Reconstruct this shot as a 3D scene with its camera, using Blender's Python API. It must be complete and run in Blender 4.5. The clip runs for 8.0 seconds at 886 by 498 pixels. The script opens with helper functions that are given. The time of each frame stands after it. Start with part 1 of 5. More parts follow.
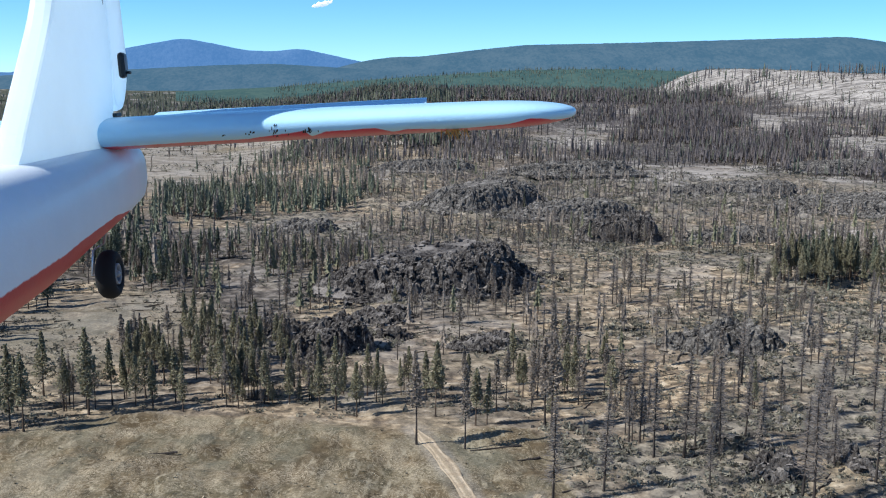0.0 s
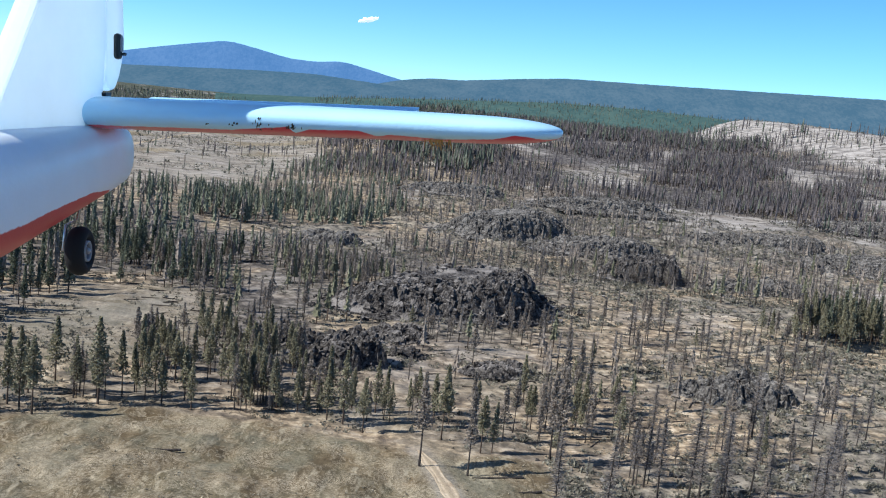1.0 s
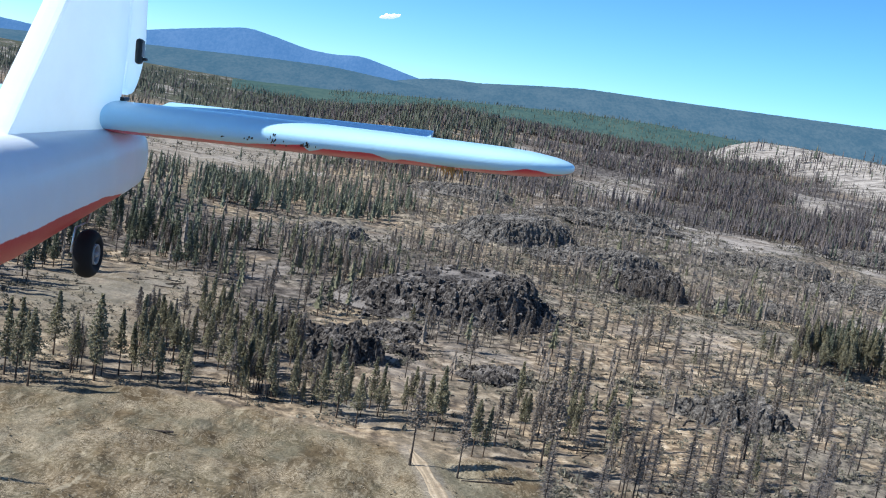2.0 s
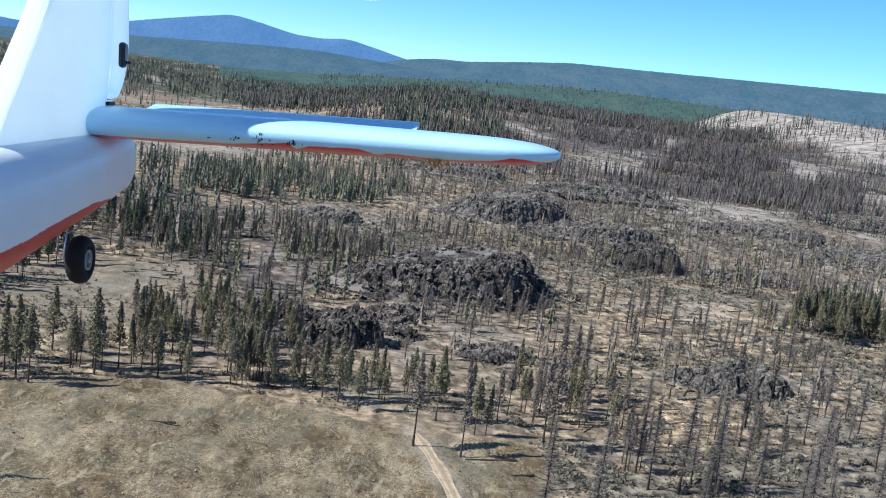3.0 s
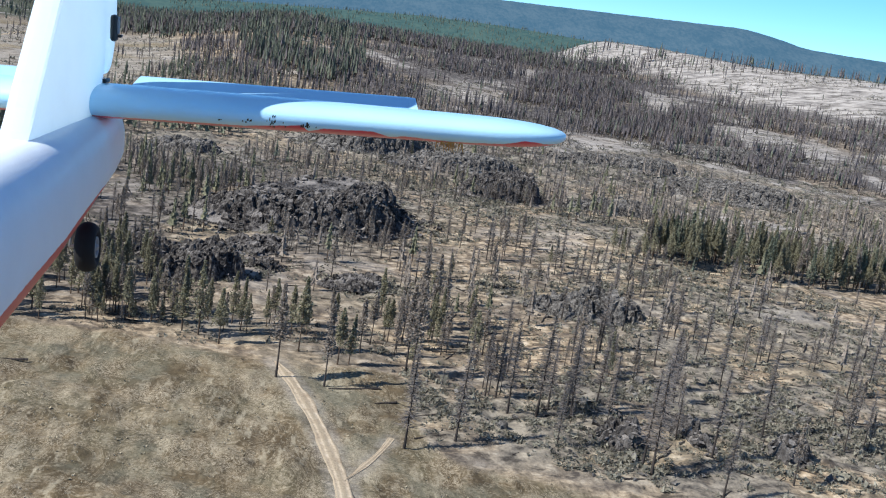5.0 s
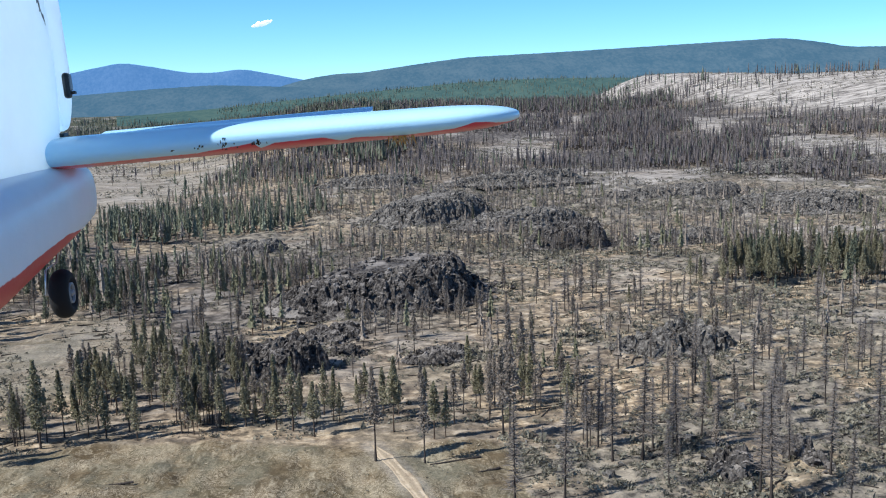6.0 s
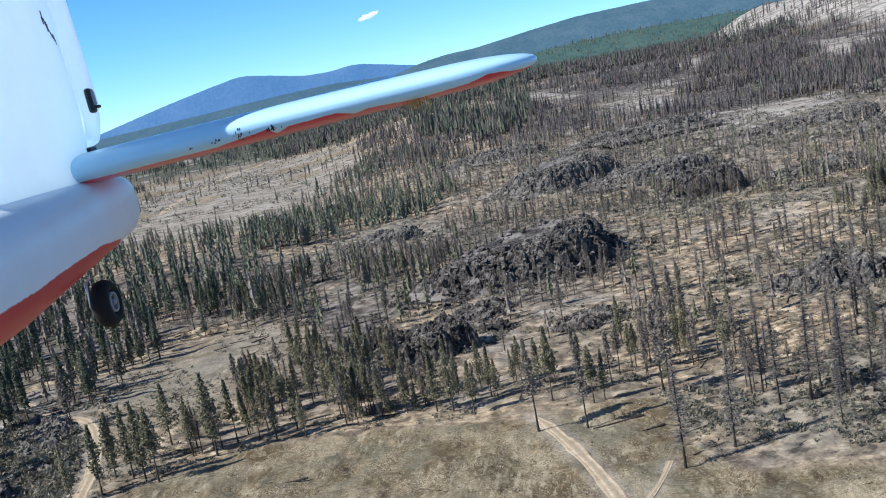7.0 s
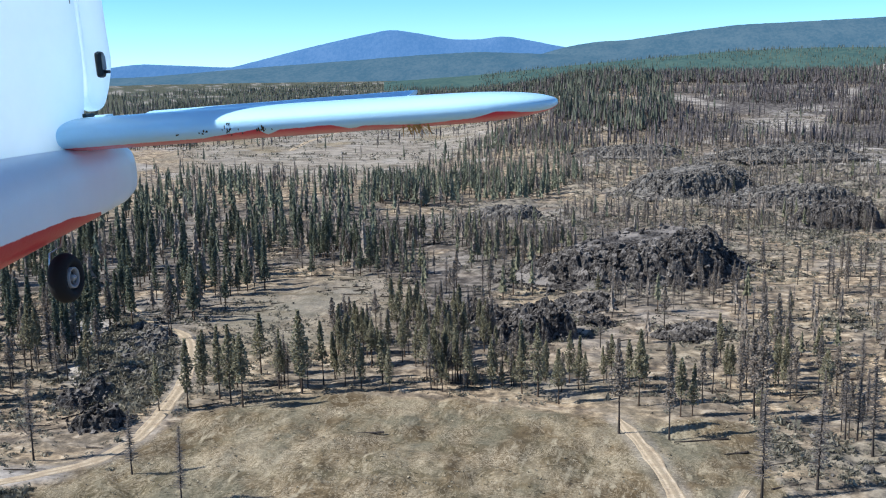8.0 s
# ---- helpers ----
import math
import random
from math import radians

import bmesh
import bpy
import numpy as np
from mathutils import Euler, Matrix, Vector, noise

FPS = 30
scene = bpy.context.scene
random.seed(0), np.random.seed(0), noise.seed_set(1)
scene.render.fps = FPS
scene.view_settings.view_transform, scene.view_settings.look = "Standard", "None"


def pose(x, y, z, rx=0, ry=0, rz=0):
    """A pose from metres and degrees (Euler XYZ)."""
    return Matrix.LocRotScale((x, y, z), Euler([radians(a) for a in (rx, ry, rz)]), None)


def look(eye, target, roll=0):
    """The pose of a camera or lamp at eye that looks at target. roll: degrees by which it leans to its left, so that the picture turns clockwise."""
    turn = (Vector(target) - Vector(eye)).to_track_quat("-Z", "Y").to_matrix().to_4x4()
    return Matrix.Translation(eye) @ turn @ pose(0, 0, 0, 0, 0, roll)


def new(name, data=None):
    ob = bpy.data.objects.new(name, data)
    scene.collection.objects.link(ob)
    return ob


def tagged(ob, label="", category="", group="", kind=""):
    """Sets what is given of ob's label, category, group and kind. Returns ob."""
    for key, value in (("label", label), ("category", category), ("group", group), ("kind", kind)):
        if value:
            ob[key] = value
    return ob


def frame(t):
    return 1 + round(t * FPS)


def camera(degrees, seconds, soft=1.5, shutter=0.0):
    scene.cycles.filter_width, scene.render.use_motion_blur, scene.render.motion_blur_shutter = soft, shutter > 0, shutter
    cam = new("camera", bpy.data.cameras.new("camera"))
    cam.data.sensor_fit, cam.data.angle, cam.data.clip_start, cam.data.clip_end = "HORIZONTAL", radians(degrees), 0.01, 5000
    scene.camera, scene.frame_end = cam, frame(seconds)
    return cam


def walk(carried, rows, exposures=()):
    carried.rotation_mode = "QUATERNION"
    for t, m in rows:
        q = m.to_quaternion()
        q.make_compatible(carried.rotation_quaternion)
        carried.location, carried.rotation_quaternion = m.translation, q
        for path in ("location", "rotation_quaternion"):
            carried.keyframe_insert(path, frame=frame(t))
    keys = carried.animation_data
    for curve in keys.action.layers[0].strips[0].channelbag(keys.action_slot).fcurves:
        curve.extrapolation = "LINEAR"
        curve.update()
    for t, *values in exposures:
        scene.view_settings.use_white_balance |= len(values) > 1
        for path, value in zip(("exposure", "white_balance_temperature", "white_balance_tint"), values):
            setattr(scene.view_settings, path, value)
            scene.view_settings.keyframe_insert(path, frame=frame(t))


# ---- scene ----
cam = camera(45.0, 8.0, soft=1.1)
EYE_Z = 60.0
# seconds, offset from the mount (x, y, z), yaw, pitch, lean
ROWS = [
    (0.0, -0.006, -0.005, 0.011, 0.00, -9.30, 0.70),
    (0.5, 0.030, -0.006, 0.004, 0.55, -8.40, 2.11),
    (1.0, 0.022, -0.002, 0.005, 1.31, -8.12, 6.02),
    (1.5, 0.042, -0.011, 0.035, 1.36, -8.56, 10.54),
    (1.7, 0.030, -0.005, 0.024, 1.57, -8.21, 10.68),
    (2.8, 0.014, -0.003, 0.017, 1.51, -8.14, 7.01),
    (3.0, 0.022, -0.007, 0.027, 1.18, -9.12, 7.78),
    (3.5, 0.014, -0.006, 0.048, -0.26, -11.58, 9.28),
    (4.0, -0.020, -0.014, 0.063, -4.08, -10.68, 18.37),
    (4.2, -0.051, -0.011, 0.056, -5.41, -11.21, 19.04),
    (5.3, -0.066, -0.003, 0.038, -6.08, -11.89, 2.96),
    (5.5, -0.056, -0.006, 0.029, -4.88, -11.62, -0.26),
    (6.0, -0.007, -0.015, 0.007, -2.68, -8.58, -1.44),
    (6.5, -0.009, -0.012, 0.005, 0.32, -9.43, -6.46),
    (7.0, 0.049, -0.001, -0.007, 4.80, -9.27, -10.43),
    (7.5, 0.102, 0.017, -0.017, 8.58, -8.45, -8.64),
    (8.0, 0.117, 0.052, 0.013, 11.02, -10.00, -0.89),
]
walk(cam, [(t, pose(x, y, EYE_Z + z, 90 + p, 0, yaw) @ pose(0, 0, 0, 0, 0, lean)) for t, x, y, z, yaw, p, lean in ROWS],
     exposures=[(0.0, 0.34, 6250, 10), (1.2, 0.48, 6250, 10), (7.0, 0.48, 6250, 10), (8.0, 0.56, 6250, 10)])

# ---------------------------------------------------------------- light
SUN_AZ, SUN_EL = 250.0, 42.0          # clockwise from +y, degrees
world = bpy.data.worlds.new("sky")
scene.world = world
world.use_nodes = True
wn = world.node_tree
sky = wn.nodes.new("ShaderNodeTexSky")
sky.sky_type = "NISHITA"
sky.sun_disc = False
sky.sun_elevation, sky.sun_rotation = radians(SUN_EL), radians(SUN_AZ)
sky.altitude, sky.air_density, sky.dust_density, sky.ozone_density = 1500, 1.0, 0.3, 1.0
wn.nodes["Background"].inputs["Strength"].default_value = 0.085
# the lowest, whitest band of the sky is hidden behind the hills: look a little higher
coord = wn.nodes.new("ShaderNodeTexCoord")
lift = wn.nodes.new("ShaderNodeMapping")
lift.inputs["Location"].default_value = (0, 0, 0.05)
unit = wn.nodes.new("ShaderNodeVectorMath")
unit.operation = "NORMALIZE"
wn.links.new(coord.outputs["Generated"], lift.inputs["Vector"])
wn.links.new(lift.outputs["Vector"], unit.inputs[0])
wn.links.new(unit.outputs["Vector"], sky.inputs["Vector"])
clear_air = wn.nodes.new("ShaderNodeMix")
clear_air.data_type, clear_air.blend_type = "RGBA", "MULTIPLY"
clear_air.inputs[0].default_value = 1.0
clear_air.inputs[7].default_value = (0.82, 1.04, 1.27, 1)
deep = wn.nodes.new("ShaderNodeHueSaturation")
wn.links.new(sky.outputs["Color"], deep.inputs["Color"])
wn.links.new(deep.outputs["Color"], clear_air.inputs[6])
# clear desert air: bright towards the horizon, deep overhead
height = wn.nodes.new("ShaderNodeSeparateXYZ")
wn.links.new(unit.outputs["Vector"], height.inputs[0])
fade = wn.nodes.new("ShaderNodeMapRange")
fade.interpolation_type = "SMOOTHSTEP"
for key, value in (("From Min", 0.02), ("From Max", 0.45), ("To Min", 1.5), ("To Max", 0.88)):
    fade.inputs[key].default_value = value
wn.links.new(height.outputs[2], fade.inputs["Value"])
rich = wn.nodes.new("ShaderNodeMapRange")
for key, value in (("From Min", 0.1), ("From Max", 0.7), ("To Min", 1.46), ("To Max", 0.86)):
    rich.inputs[key].default_value = value
wn.links.new(height.outputs[2], rich.inputs["Value"])
wn.links.new(rich.outputs["Result"], deep.inputs["Saturation"])
glow = wn.nodes.new("ShaderNodeVectorMath")
glow.operation = "SCALE"
wn.links.new(clear_air.outputs[2], glow.inputs[0])
wn.links.new(fade.outputs["Result"], glow.inputs["Scale"])
wn.links.new(glow.outputs["Vector"], wn.nodes["Background"].inputs["Color"])

sun_data = bpy.data.lights.new("sun", "SUN")
sun_data.energy, sun_data.angle, sun_data.color = 5.0, radians(0.5), (1.0, 0.95, 0.87)
sun = new("sun", sun_data)
TO_SUN = Vector((math.sin(radians(SUN_AZ)) * math.cos(radians(SUN_EL)), math.cos(radians(SUN_AZ)) * math.cos(radians(SUN_EL)), math.sin(radians(SUN_EL))))
sun.matrix_world = look(TO_SUN * 200, (0, 0, 0))


# ---------------------------------------------------------------- materials
def shader(name, rough=0.9, spec=0.2):
    m = bpy.data.materials.new(name)
    m.use_nodes = True
    b = m.node_tree.nodes["Principled BSDF"]
    b.inputs["Roughness"].default_value = rough
    b.inputs["Specular IOR Level"].default_value = spec
    return m, m.node_tree, b


def node(nt, kind, **values):
    n = nt.nodes.new(kind)
    for key, value in values.items():
        n.inputs[key].default_value = value
    return n


def noise_tex(nt, vec, scale, detail=6.0, rough=0.6):
    n = node(nt, "ShaderNodeTexNoise", Scale=scale, Detail=detail, Roughness=rough)
    nt.links.new(vec, n.inputs["Vector"])
    return n.outputs["Fac"]


def ramp(nt, fac, *stops):
    n = nt.nodes.new("ShaderNodeValToRGB")
    els = n.color_ramp.elements
    while len(els) < len(stops):
        els.new(0.5)
    for el, (p, c) in zip(els, stops):
        el.position = p
        el.color = (*c, 1) if isinstance(c, tuple) else (c, c, c, 1)
    nt.links.new(fac, n.inputs["Fac"])
    return n.outputs["Color"]


def mix(nt, fac, a, b, how="MIX"):
    n = nt.nodes.new("ShaderNodeMix")
    n.data_type, n.blend_type = "RGBA", how
    for sock, v in ((n.inputs[0], fac), (n.inputs[6], a), (n.inputs[7], b)):
        if isinstance(v, (int, float)):
            sock.default_value = v
        elif isinstance(v, tuple):
            sock.default_value = (*v, 1)
        else:
            nt.links.new(v, sock)
    return n.outputs[2]


def times(nt, a, b):
    n = nt.nodes.new("ShaderNodeMath")
    n.operation = "MULTIPLY"
    for sock, v in ((n.inputs[0], a), (n.inputs[1], b)):
        if isinstance(v, (int, float)):
            sock.default_value = v
        else:
            nt.links.new(v, sock)
    return n.outputs[0]


def bump(nt, b, height, strength, distance):
    n = node(nt, "ShaderNodeBump", Strength=strength, Distance=distance)
    nt.links.new(height, n.inputs["Height"])
    nt.links.new(n.outputs["Normal"], b.inputs["Normal"])


def place(nt):
    return nt.nodes.new("ShaderNodeNewGeometry").outputs["Position"]


def attribute(nt, name):
    n = nt.nodes.new("ShaderNodeAttribute")
    n.attribute_name = name
    return n


def stretch(nt, vec, x, y, z, turn=0.0):
    n = nt.nodes.new("ShaderNodeMapping")
    n.inputs["Scale"].default_value = (x, y, z)
    n.inputs["Rotation"].default_value = (0, 0, radians(turn))
    nt.links.new(vec, n.inputs["Vector"])
    return n.outputs["Vector"]


def ground_material():
    m, nt, b = shader("dry_ground", 0.95, 0.1)
    p = place(nt)
    cover = attribute(nt, "cover")
    sep = nt.nodes.new("ShaderNodeSeparateColor")
    nt.links.new(cover.outputs["Color"], sep.inputs[0])
    scab, open_grass, ash = sep.outputs[0], sep.outputs[1], sep.outputs[2]
    wide = noise_tex(nt, p, 0.035, 4)
    mid = noise_tex(nt, p, 0.33, 6, 0.65)
    fine = noise_tex(nt, p, 1.9, 5, 0.7)
    streak = noise_tex(nt, stretch(nt, p, 0.5, 0.16, 1, 35), 1.0, 5, 0.62)
    litter = ramp(nt, mid, (0.39, (0.12, 0.094, 0.068)), (0.46, (0.23, 0.178, 0.122)), (0.535, (0.40, 0.312, 0.208)), (0.63, (0.58, 0.485, 0.355)))
    # dark cross streaks: burned litter and painted shadow streaks between the trees
    scorch_shade = noise_tex(nt, stretch(nt, p, 0.10, 0.34, 1, -4), 1.0, 6, 0.7)
    litter = mix(nt, ramp(nt, scorch_shade, (0.42, 0.55), (0.52, 0.0)), litter, (0.10, 0.086, 0.075))
    litter = mix(nt, ramp(nt, wide, (0.46, 0.0), (0.64, 1.0)), litter, mix(nt, 0.5, litter, (0.19, 0.175, 0.13)))
    grass = ramp(nt, streak, (0.36, (0.06, 0.046, 0.030)), (0.45, (0.125, 0.095, 0.058)), (0.54, (0.18, 0.138, 0.086)), (0.66, (0.27, 0.212, 0.138)))
    grass = mix(nt, ramp(nt, noise_tex(nt, p, 0.06, 5), (0.45, 0.0), (0.60, 0.8)), grass, mix(nt, 0.6, grass, (0.15, 0.145, 0.098)))
    patch = noise_tex(nt, stretch(nt, p, 1.0, 0.55, 1, 20), 0.075, 9, 0.62)
    grass = mix(nt, ramp(nt, patch, (0.40, 0.65), (0.49, 0.0)), grass, (0.115, 0.085, 0.052))
    grass = mix(nt, ramp(nt, patch, (0.51, 0.0), (0.60, 0.7)), grass, (0.36, 0.315, 0.23))
    swirl = node(nt, "ShaderNodeTexNoise", Scale=0.16, Detail=5.0, Roughness=0.6, Distortion=1.6)
    nt.links.new(stretch(nt, p, 1.0, 0.6, 1, 40), swirl.inputs["Vector"])
    lines = ramp(nt, swirl.outputs["Fac"], (0.41, 0.0), (0.435, 0.5), (0.46, 0.0), (0.505, 0.0), (0.525, 0.5), (0.545, 0.0), (0.60, 0.6), (0.625, 0.0))
    grass = mix(nt, times(nt, lines, ramp(nt, fine, (0.35, 0.0), (0.55, 1.0))), grass, (0.50, 0.44, 0.34))
    dark_lines = ramp(nt, swirl.outputs["Fac"], (0.44, 0.0), (0.485, 0.3), (0.51, 0.0), (0.56, 0.0), (0.58, 0.3), (0.60, 0.0))
    grass = mix(nt, dark_lines, grass, (0.09, 0.075, 0.052))
    mats = node(nt, "ShaderNodeTexNoise", Scale=0.42, Detail=4.0, Roughness=0.55, Distortion=2.4)
    nt.links.new(stretch(nt, p, 1.0, 0.8, 1, -25), mats.inputs["Vector"])
    strands = ramp(nt, mats.outputs["Fac"], (0.36, 0.0), (0.385, 0.7), (0.41, 0.0), (0.465, 0.0), (0.49, 0.75), (0.52, 0.0), (0.57, 0.0), (0.595, 0.8), (0.62, 0.0))
    grass = mix(nt, times(nt, strands, ramp(nt, noise_tex(nt, p, 0.10, 3), (0.47, 0.0), (0.58, 1.0))), grass, (0.50, 0.435, 0.335))
    furrow = ramp(nt, mats.outputs["Fac"], (0.415, 0.0), (0.44, 0.5), (0.46, 0.0), (0.53, 0.0), (0.55, 0.5), (0.57, 0.0))
    grass = mix(nt, furrow, grass, (0.085, 0.068, 0.045))
    sage = noise_tex(nt, stretch(nt, p, 1.0, 0.7, 1, 15), 0.05, 6, 0.65)
    grass = mix(nt, ramp(nt, sage, (0.50, 0.0), (0.60, 0.65)), grass, mix(nt, fine, (0.085, 0.088, 0.068), (0.25, 0.245, 0.19)))
    blown = noise_tex(nt, stretch(nt, p, 0.62, 0.15, 1, -38), 1.0, 5, 0.62)
    blown = times(nt, ramp(nt, blown, (0.54, 0.0), (0.64, 0.75)), ramp(nt, noise_tex(nt, p, 0.045, 3), (0.46, 0.0), (0.58, 1.0)))
    grass = mix(nt, blown, grass, (0.42, 0.375, 0.285))
    grass = mix(nt, 1.0, grass, (0.83, 0.82, 0.775), "MULTIPLY")
    stone = ramp(nt, mid, (0.38, (0.042, 0.04, 0.038)), (0.46, (0.165, 0.152, 0.13)), (0.54, (0.225, 0.203, 0.165)), (0.63, (0.31, 0.28, 0.228)))
    pale = ramp(nt, noise_tex(nt, stretch(nt, p, 0.35, 1.3, 1, 8), 0.14, 7, 0.7), (0.38, (0.10, 0.092, 0.085)), (0.46, (0.25, 0.233, 0.214)), (0.58, (0.44, 0.412, 0.378)))
    # burned ground, and the tree shade painted under the left woods
    burn_shade = attribute(nt, "burn_shade").outputs["Fac"]
    black = ramp(nt, mid, (0.37, (0.036, 0.033, 0.033)), (0.5, (0.095, 0.088, 0.084)), (0.64, (0.21, 0.192, 0.18)))
    col = mix(nt, burn_shade, litter, black)
    floor = ramp(nt, mid, (0.37, (0.035, 0.042, 0.030)), (0.5, (0.075, 0.083, 0.058)), (0.64, (0.13, 0.13, 0.095)))
    col = mix(nt, attribute(nt, "shrubs").outputs["Fac"], col, floor)
    col = mix(nt, open_grass, col, grass)
    col = mix(nt, scab, col, stone)
    col = mix(nt, ash, col, pale)
    speck = ramp(nt, fine, (0.33, 0.6), (0.45, 0.97), (0.58, 1.03), (0.70, 1.25))
    col = mix(nt, 1.0, col, speck, "MULTIPLY")
    nt.links.new(col, b.inputs["Base Color"])
    bump(nt, b, mid, 0.6, 0.8)
    return m


def dirt_material():
    m, nt, b = shader("packed_dirt", 0.95, 0.1)
    p = place(nt)
    n1, n2 = noise_tex(nt, p, 0.5, 5), noise_tex(nt, p, 3.0, 4)
    col = ramp(nt, n1, (0.3, (0.32, 0.25, 0.175)), (0.55, (0.46, 0.38, 0.275)), (0.75, (0.56, 0.48, 0.37)))
    rut = attribute(nt, "rut").outputs["Fac"]
    worn = ramp(nt, rut, (0.0, 0.65), (0.22, 0.5), (0.36, 0.0), (0.62, 0.0), (0.95, 0.55))
    col = mix(nt, times(nt, worn, ramp(nt, n1, (0.35, 0.4), (0.6, 1.0))), col, (0.24, 0.195, 0.13))
    nt.links.new(mix(nt, 1.0, col, ramp(nt, n2, (0.3, 0.7), (0.5, 1.0), (0.8, 1.1)), "MULTIPLY"), b.inputs["Base Color"])
    bump(nt, b, n2, 0.6, 0.15)
    return m


def rock_material(name, dark, body, light, top=1.9):
    m, nt, b = shader(name, 0.9, 0.25)
    p = place(nt)
    n1, n2, n3 = noise_tex(nt, p, 0.16, 5), noise_tex(nt, p, 1.2, 8, 0.7), noise_tex(nt, p, 5.0, 4)
    col = ramp(nt, n2, (0.40, dark), (0.49, body), (0.62, light))
    col = mix(nt, ramp(nt, n1, (0.5, 0.0), (0.66, 0.6)), col, light)
    # faces that point up are mixed towards a paler tone in broad patches
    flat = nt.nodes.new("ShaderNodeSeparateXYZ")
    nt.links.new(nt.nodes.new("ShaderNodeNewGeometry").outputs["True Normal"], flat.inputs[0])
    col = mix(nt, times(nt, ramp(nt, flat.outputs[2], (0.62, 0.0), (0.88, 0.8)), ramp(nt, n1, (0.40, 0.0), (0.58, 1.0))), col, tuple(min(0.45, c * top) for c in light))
    nt.links.new(mix(nt, 1.0, col, ramp(nt, n3, (0.3, 0.6), (0.6, 1.1)), "MULTIPLY"), b.inputs["Base Color"])
    bump(nt, b, n2, 1.0, 0.6)
    return m


def foliage_material(name, low, high, spread=0.35):
    m, nt, b = shader(name, 0.85, 0.15)
    tint = attribute(nt, "tint").outputs["Fac"]
    own = nt.nodes.new("ShaderNodeObjectInfo").outputs["Random"]
    add = nt.nodes.new("ShaderNodeMath")
    add.operation = "ADD"
    nt.links.new(tint, add.inputs[0])
    nt.links.new(times(nt, own, spread), add.inputs[1])
    col = ramp(nt, add.outputs[0], (0.0, low), (1.0, high))
    n = noise_tex(nt, place(nt), 1.4, 3)
    col = mix(nt, 1.0, col, ramp(nt, n, (0.3, 0.6), (0.7, 1.3)), "MULTIPLY")
    nt.links.new(col, b.inputs["Base Color"])
    thin = nt.nodes.new("ShaderNodeBsdfTranslucent")
    both = nt.nodes.new("ShaderNodeMixShader")
    both.inputs[0].default_value = 0.25
    nt.links.new(col, thin.inputs["Color"])
    nt.links.new(b.outputs[0], both.inputs[1])
    nt.links.new(thin.outputs[0], both.inputs[2])
    nt.links.new(both.outputs[0], nt.nodes["Material Output"].inputs["Surface"])
    return m


def bark_material(name, low, high):
    m, nt, b = shader(name, 0.95, 0.1)
    n = noise_tex(nt, stretch(nt, place(nt), 3, 3, 0.5), 1.0, 5)
    nt.links.new(ramp(nt, n, (0.3, low), (0.7, high)), b.inputs["Base Color"])
    bump(nt, b, n, 0.7, 0.05)
    return m


def painted_haze_material(name, low, high, haze_glow, scale):
    """A far forested slope, its haze painted on as an even emission."""
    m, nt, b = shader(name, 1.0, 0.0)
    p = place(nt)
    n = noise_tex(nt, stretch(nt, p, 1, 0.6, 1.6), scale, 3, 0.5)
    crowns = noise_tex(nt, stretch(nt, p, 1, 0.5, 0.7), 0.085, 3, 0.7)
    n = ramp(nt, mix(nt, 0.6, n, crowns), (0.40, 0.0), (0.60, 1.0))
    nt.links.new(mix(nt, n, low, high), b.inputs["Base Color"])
    b.inputs["Emission Color"].default_value = (*haze_glow, 1)
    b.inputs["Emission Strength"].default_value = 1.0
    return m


def foam_material(name, colour, glow=0.0, rough=0.45, gloss=0.0):
    m, nt, b = shader(name, rough, 0.4)
    tex = nt.nodes.new("ShaderNodeTexCoord").outputs["Object"]
    n1, n2 = noise_tex(nt, tex, 40, 5), noise_tex(nt, tex, 420, 3)
    col = mix(nt, ramp(nt, n1, (0.35, 0.0), (0.75, 0.35)), colour, tuple(c * 0.86 for c in colour))
    nt.links.new(col, b.inputs["Base Color"])
    bump(nt, b, n2, 0.25, 0.0006)
    b.inputs["Coat Weight"].default_value = gloss
    b.inputs["Coat Roughness"].default_value = 0.22
    if glow:
        t = nt.nodes.new("ShaderNodeBsdfTranslucent")
        nt.links.new(col, t.inputs["Color"])
        ms = nt.nodes.new("ShaderNodeMixShader")
        ms.inputs[0].default_value = glow
        out = nt.nodes["Material Output"]
        nt.links.new(b.outputs[0], ms.inputs[1])
        nt.links.new(t.outputs[0], ms.inputs[2])
        nt.links.new(ms.outputs[0], out.inputs["Surface"])
    return m


def trimmed_foam(name, colour, trim, glow, gloss):
    """Foam with a painted trim whose edge lies where the part's own trim value passes a half."""
    m = foam_material(name, colour, glow, gloss=gloss)
    nt = m.node_tree
    b = nt.nodes["Principled BSDF"]
    base = b.inputs["Base Color"].links[0].from_socket
    edge = attribute(nt, "trim").outputs["Fac"]
    tex = nt.nodes.new("ShaderNodeTexCoord").outputs["Object"]
    rag = nt.nodes.new("ShaderNodeMath")
    rag.operation = "MULTIPLY_ADD"
    nt.links.new(noise_tex(nt, tex, 160, 4), rag.inputs[0])
    rag.inputs[1].default_value = 0.10
    nt.links.new(edge, rag.inputs[2])
    col = mix(nt, ramp(nt, rag.outputs[0], (0.53, 0.0), (0.57, 1.0)), base, trim)
    nt.links.new(col, b.inputs["Base Color"])
    for n in nt.nodes:
        if n.type == "BSDF_TRANSLUCENT":
            nt.links.new(col, n.inputs["Color"])
    return m


